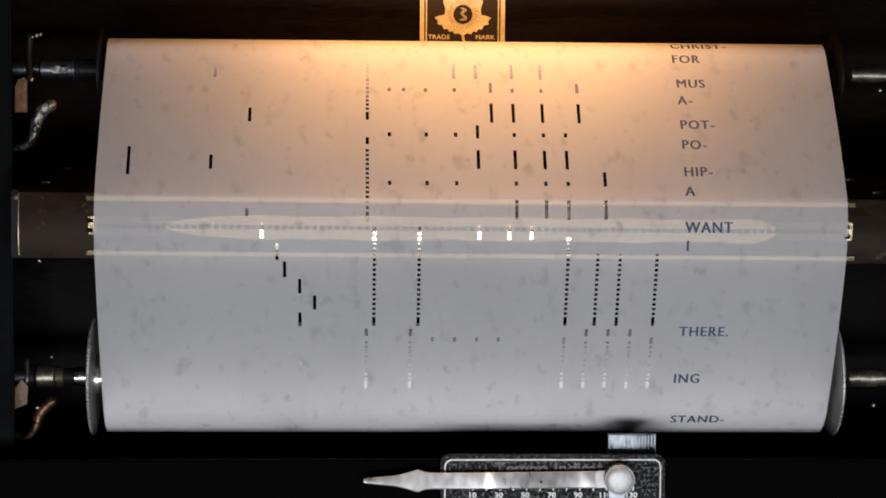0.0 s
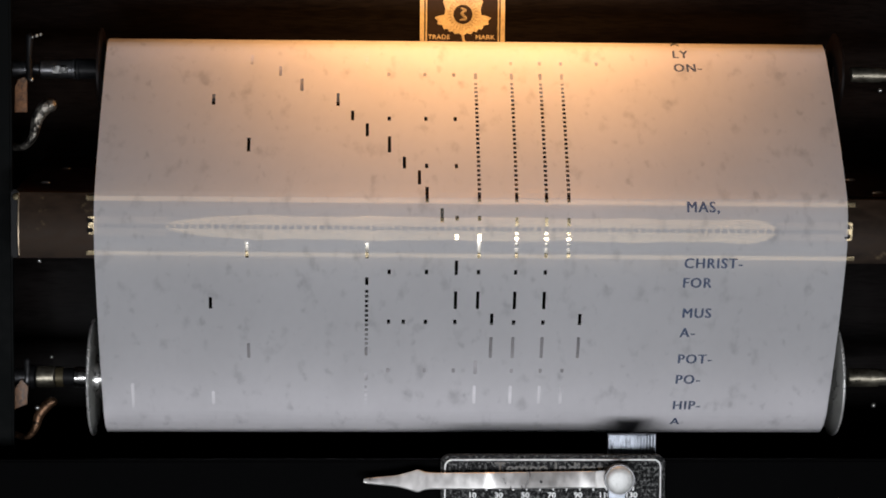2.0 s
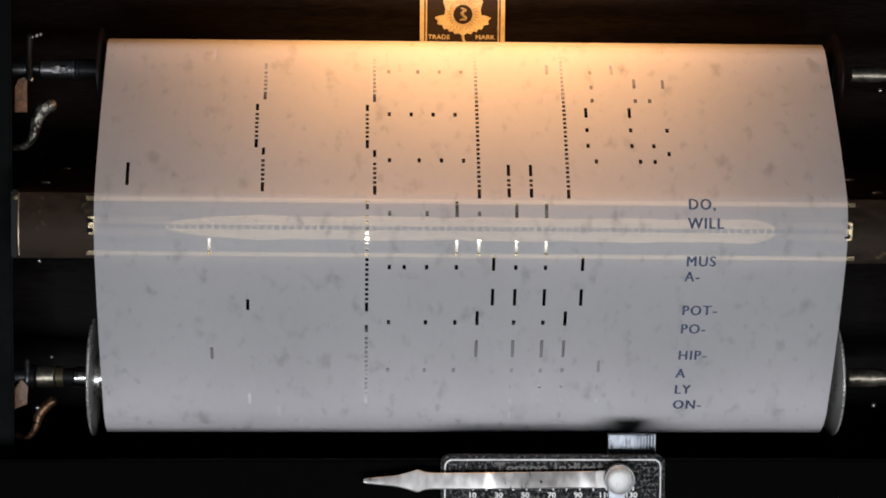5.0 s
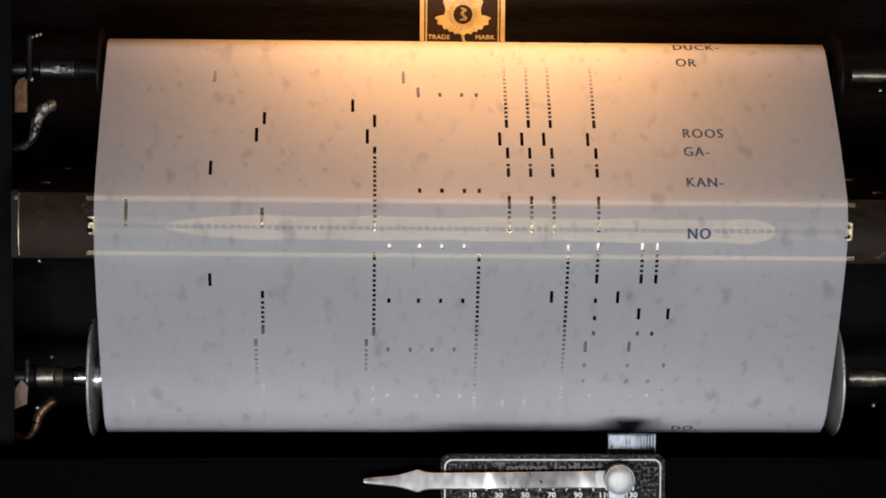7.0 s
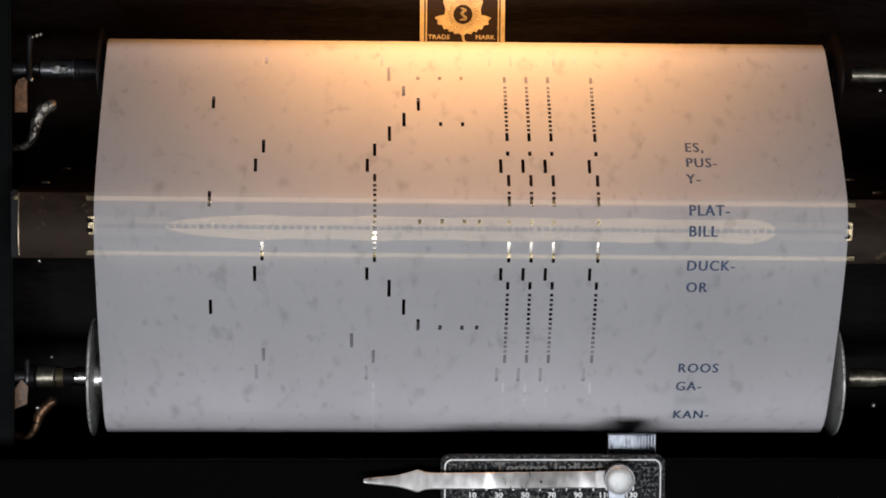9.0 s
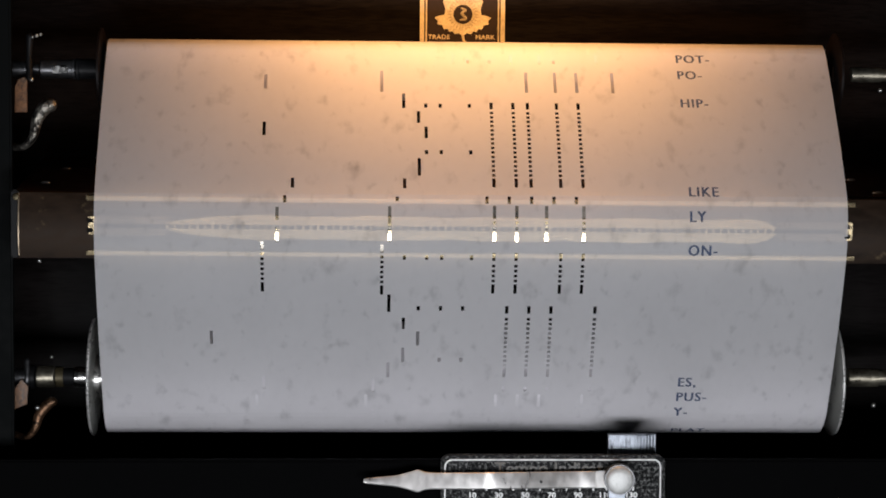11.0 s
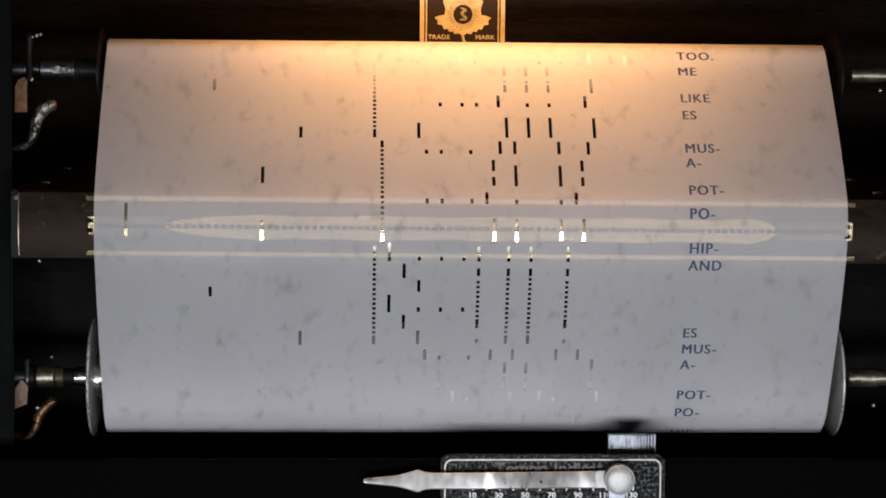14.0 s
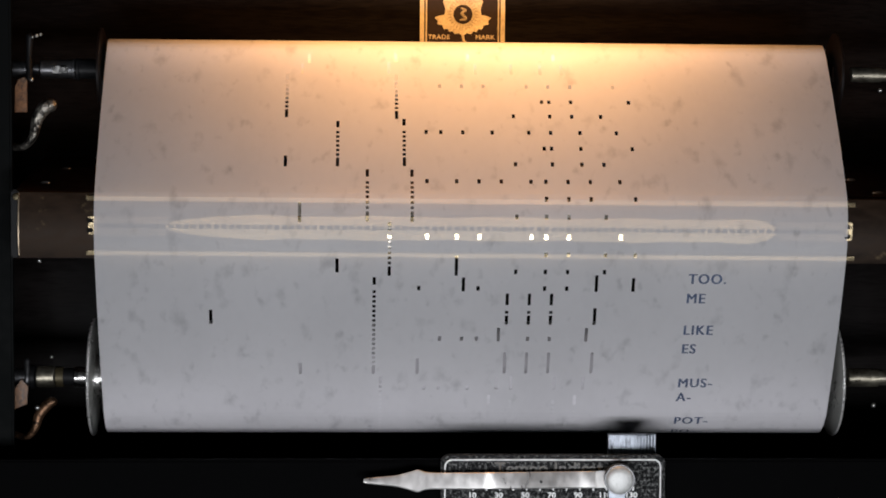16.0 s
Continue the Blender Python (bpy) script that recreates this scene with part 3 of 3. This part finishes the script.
def pointer():
    t = thing("tempo_pointer", "polished nickel pointer arm with a domed round knob", "pointer", at=(0, -0.0045, 0))
    shape = [(-0.0412, 0.0005), (-0.0408, 0.0009), (-0.0390, 0.0011), (-0.0290, 0.0021), (-0.0255, 0.0029), (-0.0228, 0.0037), (-0.0213, 0.0042), (-0.0205, 0.0043), (-0.0197, 0.0040), (-0.0178, 0.0033), (-0.0150, 0.0031), (0.0490, 0.0032)]
    bm = bmesh.new()
    rings, x = [], shape[0][0]
    while x <= 0.0490:
        for (xa, ha), (xb, hb) in zip(shape, shape[1:]):
            if xa <= x <= xb + 1e-9:
                h = ha + (hb - ha) * (x - xa) / (xb - xa)
        c = min(0.0003, h * 0.3)
        # a twist added to the arm's shape sets where its bright and dark reflection bands fall
        lean = radians(LEAN + 8.0 * math.exp(-((x - 0.0065) / 0.0017) ** 2) + 3.5 * math.exp(-((x + 0.004) / 0.008) ** 2) + 2.5 * math.exp(-((x - 0.014) / 0.005) ** 2) + 5.0 * math.exp(-((x - 0.043) / 0.003) ** 2) + 0.7 * math.sin(x * 230) - 2.0 * math.exp(-((x - 0.030) / 0.009) ** 2))
        mid = Vector((x, 0.0006, -0.0960 + 0.0005 * max(x, 0) / 0.049))
        ring = []
        for y, z in ((0.0006, -h), (-0.0003, -h), (-0.0006, -h + c), (-0.0007, 0), (-0.0006, h - c), (-0.0003, h), (0.0006, h)):
            q = Matrix.Rotation(lean, 3, "X") @ Vector((0, y, z))
            ring.append(bm.verts.new(mid + q))
        rings.append(ring)
        x += 0.0004 if x < -0.012 else 0.0008
    for a, c in zip(rings, rings[1:]):
        for k in range(7):
            m = (k + 1) % 7
            bm.faces.new((a[k], a[m], c[m], c[k]))
    bm.faces.new(rings[0])
    bm.faces.new(rings[-1])
    part("arm", bm, BRUSHED, t)
    bm = box(bmesh.new(), 0.0470, 0.0515, -0.0008, 0.0010, -0.0986, -0.0922, 0.0004)
    bmesh.ops.rotate(bm, cent=(0, 0.0006, -0.095), matrix=Matrix.Rotation(radians(-10), 3, "X"), verts=bm.verts[:])
    part("clamp", bm, BRUSHED, t, "bright clamp at the arm's end")
    # no opening: a black disc paints in the pin hole's shade
    part("dot", disc(bmesh.new(), 0.0263, -0.0962, 0.0005, -0.0004, 0.0006, 14), HOLE_SHADE, t, "small black disc for the shade of a pin hole")
    bm = bmesh.new()
    lathe(bm, [(-0.0037, 0.0001), (-0.0036, 0.0030), (-0.0033, 0.0046), (-0.0030, 0.0052), (-0.0024, 0.0058), (-0.0014, 0.0061), (0.0016, 0.0061), (0.0022, 0.0056)], 0, 0, 48)
    bmesh.ops.scale(bm, vec=(1, 0.92, 0.92), verts=bm.verts[:])
    knob = part("knob", bm, KNOB, t, "domed bright nickel knob")
    knob.matrix_local = Matrix.Translation((0.0560, -0.0012, -0.0950)) @ Matrix.Rotation(radians(90), 4, "Z")
    for i in range(44):
        a = 2 * math.pi * i / 44
        q = part("knurl", box(bmesh.new(), -0.0003, 0.0003, -0.0022, 0.0022, -0.0003, 0.0003, 0), DULL_STEEL, knob) if i == 0 else None
        if q is None:
            q = new("knurl", first_knurl.data)
            q.parent = knob
        else:
            first_knurl = q
        q.matrix_local = Matrix.Rotation(a, 4, "X") @ Matrix.Translation((0, 0, 0.0055)) @ Matrix.Rotation(radians(90), 4, "Z")
    part("stem", box(bmesh.new(), 0.0524, 0.0586, 0.0002, 0.0042, -0.1120, -0.0950, 0.0004), ALUMINIUM, t, "nickel slide under the knob")
    return t


pointer()


def ribbed_block():
    """A fluted plate that curves away at one end."""
    t = thing("ribbed_block", "ribbed aluminium block behind the tempo plate", "block", at=(-0.0004, 0.0091, 0))

    def depth(x):
        return 0.0006 + 0.0032 * max((x - 0.0635) / 0.0096, 0) ** 2

    xs = [0.0541 + 0.0190 * i / 24 for i in range(25)]
    bm = bmesh.new()
    section = [(x, depth(x)) for x in xs] + [(xs[-1], 0.0046), (xs[0], 0.0046)]
    low, top = ([bm.verts.new((x, y, z)) for x, y in section] for z in (-0.1185, -0.0806))
    for i in range(len(section)):
        j = (i + 1) % len(section)
        bm.faces.new((low[i], low[j], top[j], top[i]))
    bm.faces.new(low)
    bm.faces.new(top)
    part("block", bm, ALUMINIUM, t)
    dice = random.Random(4)
    for i in range(15):
        x = 0.0544 + 0.00126 * i + dice.uniform(-0.0001, 0.0001)
        y = depth(x)
        part("rib", box(bmesh.new(), x, x + 0.00066, y - 0.0007, y + 0.0006, -0.1184, -0.0807, 0.0002), ALUMINIUM, t)
    return t


ribbed_block()


# ---- what is punched in the roll: (start, length) in millimetres along it, by columns ----
PUNCHED = []
HOLE, DOT, GAP = 1.25, 1.15, 2.07


def slot(start, length, *columns):
    """One long hole in each column."""
    for c in columns:
        PUNCHED.append((c, start, start + length))


def chain(start, length, *columns):
    """A held note: a slot that leads, then a row of short holes."""
    for c in columns:
        PUNCHED.append((c, start + length - 3.9, start + length))
        at = start + length - 3.9 - 0.85
        while at - DOT > start - 0.4:
            PUNCHED.append((c, at - DOT, at))
            at -= GAP


def held(start, length, *columns):
    """A held note that also ends in a slot."""
    if length < 8.0:
        third = length * 0.36
        slot(start, third, *columns)
        slot(start + length - third, third, *columns)
        slot(start + length / 2 - 0.5, 1.0, *columns)
    else:
        lead = 5.0 if length < 15 else 3.2
        slot(start, lead, *columns)
        chain(start + lead + 1.0, length - lead - 1.0, *columns)


WORDS = []


def word(text, at, x=81.5):
    WORDS.append((text, at, x))


slot(-484.6, 5.5, 3)
slot(-483.8, 4.3, 13, 25)
slot(-483.0, 4.9, -9)
slot(-479.0, 6.6, 2)
slot(-478.1, 5.7, -10)
slot(-478.1, 5.4, 14, 19, 23, 26)
held(-472.5, 22.4, 3)
held(-472.4, 21.9, -12)
slot(-467.5, 1.9, 9, 12, 15, 21, 24, 27, 33)
slot(-459.9, 1.9, 23, 24, 27, 35)
slot(-452.7, 1.9, 19, 24, 27, 31)
held(-450.1, 21.9, 4)
held(-449.0, 21.1, -5)
slot(-444.9, 1.9, 7, 9, 12, 16, 21, 24, 28, 33)
slot(-437.5, 1.9, 23, 24, 28, 35)
slot(-432.6, 4.9, -12)
slot(-430.3, 1.9, 19, 24, 28, 31)
held(-426.6, 21.5, -1, 5)
slot(-422.5, 1.9, 7, 11, 14, 17, 21, 23, 26, 29, 33)
slot(-415.0, 1.9, 23, 26, 29, 35)
slot(-412.3, 7.5, -10)
slot(-408.1, 1.9, 19, 23, 26, 31)
held(-404.9, 21.2, 2)
slot(-400.5, 1.9, 7, 11, 14, 21, 23, 26, 33)
slot(-393.6, 1.9, 23, 26, 31, 35)
slot(-392.1, 8.2, 11)
slot(-390.7, 5.7, -5)
slot(-386.5, 1.9, 19, 23, 26, 31)
slot(-384.2, 6.9, 30)
slot(-383.1, 5.8, 12, 35)
held(-383.1, 42.5, 0)
slot(-379.5, 1.9, 6, 14, 23, 26)
held(-376.4, 13.4, 18, 21, 24)
slot(-370.2, 7.2, 30)
slot(-369.0, 6.1, -22)
slot(-361.5, 6.0, 17, 29)
slot(-357.6, 1.9, 9, 12, 14, 21, 24)
slot(-350.5, 9.6, 18, 21, 24, 30)
slot(-347.7, 7.2, 6)
slot(-345.5, 5.2, -10)
held(-339.2, 43.0, 1)
slot(-339.2, 5.9, 17, 19, 25, 29)
slot(-335.1, 1.9, 7, 9, 13)
held(-330.6, 11.5, 16, 28)
slot(-328.2, 9.4, 19, 25)
slot(-326.9, 7.3, -15)
slot(-316.2, 4.9, 15, 27)
slot(-313.4, 1.9, 7, 9, 13)
slot(-313.2, 1.9, 19, 25)
slot(-311.2, 13.0, -33)
slot(-305.9, 9.2, 16, 19, 25, 28)
slot(-304.8, 7.8, -15)
slot(-296.3, 7.2, 2)
slot(-295.1, 6.0, 14, 18, 21, 26)
held(-295.0, 41.6, 0)
slot(-291.3, 1.9, 6, 9, 12)
slot(-288.1, 6.0, 4)
held(-286.3, 25.6, 14, 26)
held(-286.3, 32.6, 18, 21)
slot(-281.3, 5.0, 6)
slot(-278.2, 4.1, -22)
slot(-275.1, 7.5, 2)
slot(-269.7, 1.9, 6, 9, 12)
slot(-266.5, 6.1, 4)
slot(-259.5, 6.0, 6)
slot(-259.4, 6.4, -10)
slot(-255.9, 1.9, 14, 26)
slot(-251.3, 4.9, 7, 16, 19, 25, 28)
slot(-248.4, 1.9, 9, 13)
held(-246.8, 14.4, 30)
held(-245.4, 13.1, 18, 21)
slot(-241.6, 9.3, 9, 25)
slot(-239.5, 6.7, -15)
slot(-231.8, 5.2, 11, 19, 23, 31)
slot(-228.9, 1.9, 13, 16, 25)
slot(-222.7, 10.8, 1)
slot(-222.5, 10.5, 21, 25, 28, 33)
slot(-220.3, 7.2, -15)
slot(-211.1, 7.2, 4)
held(-206.8, 39.4, 16, 19, 21, 25, 28)
slot(-206.1, 1.9, 7, 9, 13)
slot(-202.4, 5.7, 6)
slot(-196.8, 6.4, -15)
slot(-194.9, 5.4, 7)
slot(-184.0, 1.9, 7, 9, 13)
slot(-180.2, 7.8, 6)
slot(-171.1, 4.3, -11, 4)
slot(-163.4, 2.8, -12, 15, 18, 21, 24, 27)
slot(-163.1, 1.7, 3)
held(-159.8, 13.9, 16, 19, 23, 28)
slot(-159.4, 13.6, 2)
held(-159.0, 13.5, -13)
held(-145.7, 20.4, -15)
held(-144.8, 20.6, 1)
held(-141.7, 16.9, 16, 19, 25, 28)
slot(-140.7, 1.9, 4, 7, 9, 13)
slot(-124.2, 7.4, 2)
held(-119.4, 31.7, 18, 21, 24, 30)
slot(-119.3, 1.9, 6, 9, 12)
slot(-114.2, 4.9, 4)
slot(-108.3, 5.9, -22)
slot(-108.2, 6.2, 6)
slot(-100.9, 6.6, 4)
slot(-96.5, 1.9, 9, 12)
slot(-94.3, 6.9, 2)
slot(-87.7, 6.0, -15)
slot(-86.2, 5.7, 0)
slot(-82.9, 1.9, 18, 21, 24, 30)
slot(-79.3, 6.1, 17, 20, 23, 29)
slot(-79.2, 5.9, -1)
slot(-79.0, 5.9, -16)
held(-72.3, 35.1, 0)
held(-72.3, 13.3, 18, 21, 24, 30)
slot(-53.8, 1.9, 18, 21, 24, 30)
slot(-45.4, 8.2, 18, 21, 24, 30)
slot(-64.4, 6.1, -22)
slot(-53.9, 1.9, 6, 9, 12, 14)
slot(-45.0, 7.4, -15)
slot(-35.3, 6.3, -16)
slot(-34.9, 5.2, -1, 17, 20, 23, 29)
slot(-29.8, 7.1, 2)
held(-29.1, 35.7, 18, 21, 24, 30)
slot(-21.5, 6.6, 4)
slot(-21.1, 6.2, -22)
slot(-13.0, 5.0, 6)
slot(-10.3, 1.9, 9, 12, 14)
slot(-6.7, 6.3, -3)
slot(-0.1, 5.8, -15)
slot(0.8, 5.9, 0)
slot(7.5, 6.5, -16)
slot(7.7, 6.8, -1)
slot(8.8, 6.2, 17, 20, 23, 29)
held(15.9, 13.3, 18, 21, 24, 30)
held(15.9, 35.2, 0)
slot(22.8, 6.2, -22)
slot(34.5, 1.9, 6, 9, 12, 14)
held(37.6, 13.7, 18, 21, 24, 30)
slot(39.7, 10.1, -33)
slot(42.6, 7.4, -15)
held(55.5, 16.5, 30, 36, 38)
held(56.2, 83.0, 26)
slot(56.3, 1.9, 2, 6, 9, 12)
held(59.5, 35.6, 0)
held(59.9, 79.4, 14)
slot(68.4, 5.4, -22)
slot(75.3, 5.1, 24, 33)
held(75.7, 18.6, -15)
slot(78.4, 1.9, 30)
slot(78.7, 1.9, 2, 6, 9, 12)
slot(82.6, 4.8, 36, 40)
slot(86.0, 1.9, 30)
slot(92.7, 1.9, 30, 36, 38)
held(96.5, 20.7, -16, -1)
slot(97.3, 4.8, 29, 35)
slot(100.2, 1.9, 2, 5, 8, 11)
slot(107.1, 1.9, 29, 35, 40)
slot(114.5, 1.9, 29, 35, 38)
held(117.3, 19.5, -15)
held(118.1, 19.9, 0)
slot(118.1, 1.9, 40)
slot(121.7, 1.9, 2, 6, 9, 12, 30, 36, 38)
held(124.4, 14.4, 18, 21)
slot(124.4, 10.0, -33)
slot(140.4, 6.0, 11)
held(140.5, 44.5, -1)
slot(141.0, 5.7, 19, 23)
slot(144.2, 1.9, 2, 7, 14)
slot(155.1, 6.5, -22)
slot(155.2, 6.0, 11, 14)
slot(155.5, 5.7, 19, 23)
slot(161.5, 6.0, 16, 28)
slot(165.2, 1.9, 2, 4, 7, 11, 19, 23)
slot(175.1, 7.1, 16, 19, 23, 28)
slot(180.0, 4.5, -17)
slot(184.7, 6.2, 14, 26)
slot(188.7, 1.9, 2, 7, 11, 19, 23)
held(190.8, 36.1, -1)
slot(197.4, 7.7, 14, 19, 23, 26)
slot(200.9, 5.3, -22)
slot(206.5, 5.5, 31)
slot(210.2, 1.9, 2, 7, 11, 19, 23, 26)
slot(217.5, 1.9, 19, 23, 26, 31)
slot(222.3, 5.1, -17)
slot(224.8, 1.9, 19, 23, 26, 31)
slot(228.1, 5.2, -13)
slot(231.0, 1.9, 2, 7, 11)
held(231.0, 60.6, 14, 19, 23, 26)
slot(234.6, 6.2, -10)
slot(241.8, 6.3, -5)
slot(242.8, 5.2, -22)
slot(250.4, 4.8, -3)
slot(253.2, 1.9, 2, 7, 11)
slot(256.5, 6.2, -1)
slot(262.6, 7.4, 2)
slot(263.7, 6.4, -17)
slot(272.0, 5.3, 4)
slot(275.1, 1.9, 7, 11)
slot(278.1, 6.2, 6)
slot(285.4, 6.4, 7)
slot(294.0, 5.4, 9)
slot(296.9, 1.9, 11, 14)
held(297.5, 15.5, 19, 23, 26)
slot(303.8, 9.4, 14)
slot(304.1, 1.9, 11)
slot(307.4, 6.1, -17, -1)
slot(314.3, 6.0, 11)
slot(318.1, 1.9, 2, 7, 14, 19, 23)
held(321.4, 34.0, -1)
slot(327.2, 7.5, 11, 14, 19, 23)
slot(330.0, 4.9, -22)
slot(336.7, 4.9, 16, 28)
slot(339.4, 1.9, 2, 4, 7, 11)
slot(339.6, 1.9, 19, 23)
slot(347.0, 9.4, 16, 19, 23, 28)
slot(350.0, 6.6, -17)
slot(357.7, 6.2, 14)
slot(361.3, 1.9, 2, 7, 11, 19, 23, 26)
held(363.7, 36.3, -1)
slot(368.6, 12.6, -33)
slot(369.4, 8.5, 14, 19, 23, 26)
slot(372.2, 6.4, -22)
slot(379.1, 6.3, 31)
slot(383.4, 1.9, 2, 7, 11, 19, 23, 26)
slot(391.3, 7.6, 19, 23, 26, 31)
slot(395.2, 2.8, -17)
chain(400.1, 42.7, 0, 6)
slot(400.5, 5.8, -15)
slot(401.2, 5.2, 14, 18, 21)
chain(404.2, 38.3, 26)
slot(408.6, 6.3, -13)
chain(411.8, 30.7, 30, 33, 38)
slot(415.6, 6.5, -12)
slot(422.8, 6.1, -10)
slot(429.8, 6.0, -8)
slot(437.1, 6.1, -10)
held(444.0, 27.9, 29, 32, 35)
held(444.1, 27.9, -1, 5)
held(447.5, 24.3, 26, 38)
slot(447.8, 1.9, 8, 11, 14, 17)
slot(458.8, 5.2, -10)
word("TOO.", -382.8, 82.8)
word("ME", -374.5, 82.5)
word("LIKE", -360.7, 82.3)
word("ES", -352.3, 82.3)
word("MUS-", -336.5, 82.1)
word("A-", -329.8, 82.1)
word("POT-", -317.6, 82.2)
word("PO-", -308.1, 82.2)
word("HIP-", -294.8, 82.3)
word("AND", -287.8, 82.4)
word("ES", -258.8, 82.2)
word("MUS-", -251.6, 82.3)
word("A-", -244.4, 82.4)
word("POT-", -230.2, 82.1)
word("PO-", -221.6, 82.0)
word("HIP-", -207.2, 82.0)
word("LIKE", -165.9, 82.0)
word("LY", -156.0, 82.1)
word("ON-", -143.0, 81.9)
word("ES,", -85.3, 82.0)
word("PUS-", -78.3, 81.9)
word("Y-", -71.0, 81.7)
word("PLAT-", -57.8, 81.9)
word("BILL", -49.8, 81.9)
word("DUCK-", -36.2, 81.6)
word("OR", -27.1, 82.0)
word("ROOS", 8.7, 81.6)
word("GA-", 17.2, 81.4)
word("KAN-", 31.1, 81.4)
word("NO", 51.7, 81.3)
word("DO,", 141.1, 81.7)
word("WILL", 148.4, 81.6)
word("MUS", 163.3, 81.4)
word("A-", 169.6, 81.3)
word("POT-", 184.1, 81.2)
word("PO-", 192.2, 81.2)
word("HIP-", 204.0, 81.2)
word("A", 212.4, 81.0)
word("LY", 220.0, 81.0)
word("ON-", 227.3, 81.0)
word("MAS,", 293.1, 81.0)
word("CHRIST-", 315.0, 80.7)
word("FOR", 323.2, 80.6)
word("MUS", 336.2, 81.3)
word("A-", 344.8, 81.2)
word("POT-", 356.7, 81.1)
word("PO-", 366.2, 81.0)
word("HIP-", 378.6, 80.9)
word("A", 387.3, 80.9)
word("WANT", 401.5, 80.6)
word("I", 408.7, 81.0)
word("THERE.", 444.9, 80.8)
word("ING", 466.4, 80.2)
word("STAND-", 486.6, 80.8)

# ---- the paper, in narrow strips that run over the bar ----
STEP = 0.002
FROM, TO = -0.514, 0.530


def cut_strip(m0):
    """One strip of paper from m0 to m0 + STEP along the roll, with its holes, and the ink on it."""
    lo, hi = m0 * 1000, (m0 + STEP) * 1000
    holes = {}
    for c, a, b in PUNCHED:
        if b > lo and a < hi:
            holes.setdefault(c, []).append((max(a, lo), min(b, hi)))
    verts, faces, uvs = [], [], []

    def quad(xa, xb, a, b):
        i = len(verts)
        # z runs against the way the paper goes: the strip's leading edge is its origin
        for x, m in ((xa, b), (xb, b), (xb, a), (xa, a)):
            verts.append((x, 0.0, (hi - m) / 1000))
            uvs.append((x, m / 1000))
        faces.append((i, i + 1, i + 2, i + 3))

    x, half = -WIDE / 2, HOLE / 2000
    for c in sorted(holes):
        xc = FIRST_X + PITCH_X * c
        quad(x, xc - half, lo, hi)
        m = lo
        for a, b in sorted(holes[c]):
            if a - m > 0.02:
                quad(xc - half, xc + half, m, a)
            m = max(m, b)
        if hi - m > 0.02:
            quad(xc - half, xc + half, m, hi)
        x = xc + half
    quad(x, WIDE / 2, lo, hi)
    inked = len(faces)
    for bm, a, b in INKED:
        if b > lo and a < hi:
            cut = bm.copy()
            for m, up in ((lo, -1), (hi, 1)):
                bmesh.ops.bisect_plane(cut, geom=cut.verts[:] + cut.edges[:] + cut.faces[:], plane_co=(0, m, 0), plane_no=(0, up, 0), clear_outer=True)
            i = len(verts)
            cut.verts.index_update()
            for v in cut.verts:
                verts.append((v.co.x / 1000, -0.00003 - v.co.z, (hi - v.co.y) / 1000))
                uvs.append((v.co.x / 1000, v.co.y / 1000))
            faces += [tuple(i + v.index for v in f.verts) for f in cut.faces]
            cut.free()
    me = bpy.data.meshes.new("paper_strip")
    me.from_pydata(verts, [], faces)
    layer = me.uv_layers.new(name="roll")
    layer.data.foreach_set("uv", [k for lp in me.loops for k in uvs[lp.vertex_index]])
    me.materials.append(PAPER)
    me.materials.append(INK)
    me.polygons.foreach_set("material_index", [0] * inked + [1] * (len(faces) - inked))
    return me


INKED = []
for text, at, x in WORDS:
    # millimetres along the roll, the tops of the letters upstream; struck three times for weight
    for k in (-1, 0, 1):
        bm = letters(text, 6.0, 0.90, spacing=1.17)
        for v in bm.verts:
            v.co = Vector((x + v.co.x + 0.17 * k, at + 2.0 - v.co.y, 0.00001 * k))
        ys = [v.co.y for v in bm.verts]
        INKED.append((bm, min(ys), max(ys)))

music_roll = thing("music_roll", "long grey-white perforated paper music roll with printed words", "paper roll")
music_roll.rotation_euler = (0, ROLL_TILT, 0)
STRIPS = []
count = round((TO - FROM) / STEP)
for i in range(count):
    m0 = FROM + i * STEP
    ob = new("paper_strip", cut_strip(m0))
    ob.parent = music_roll
    STRIPS.append((ob, m0 + STEP))


def spin(ob, side, rate):
    y, z = AXIS[side]
    rows = []
    n = 64
    for i in range(n + 1):
        t = 16.0 * i / n
        rows.append((t, Matrix.Translation((0, y, z)) @ Matrix.Rotation(rate * t, 4, "X")))
    walk(ob, rows)


def motions():
    """The roll runs down over the bar at a steady pace; both spools turn with it."""
    for ob, lead in STRIPS:
        rows = []
        for k in range(0, 481):
            t = k / 30
            s = lead + SPEED * (t - 8)
            seen = -0.106 < s < 0.116
            if k % 3 == 0 and seen or k % 15 in (0, 8) or k == 480:
                rows.append((t, strip_pose(s, STEP, t)))
        walk(ob, rows)
    spin(supply, 1, SPEED / UPPER[3])
    spin(take_up, -1, SPEED / LOWER[3])


motions()
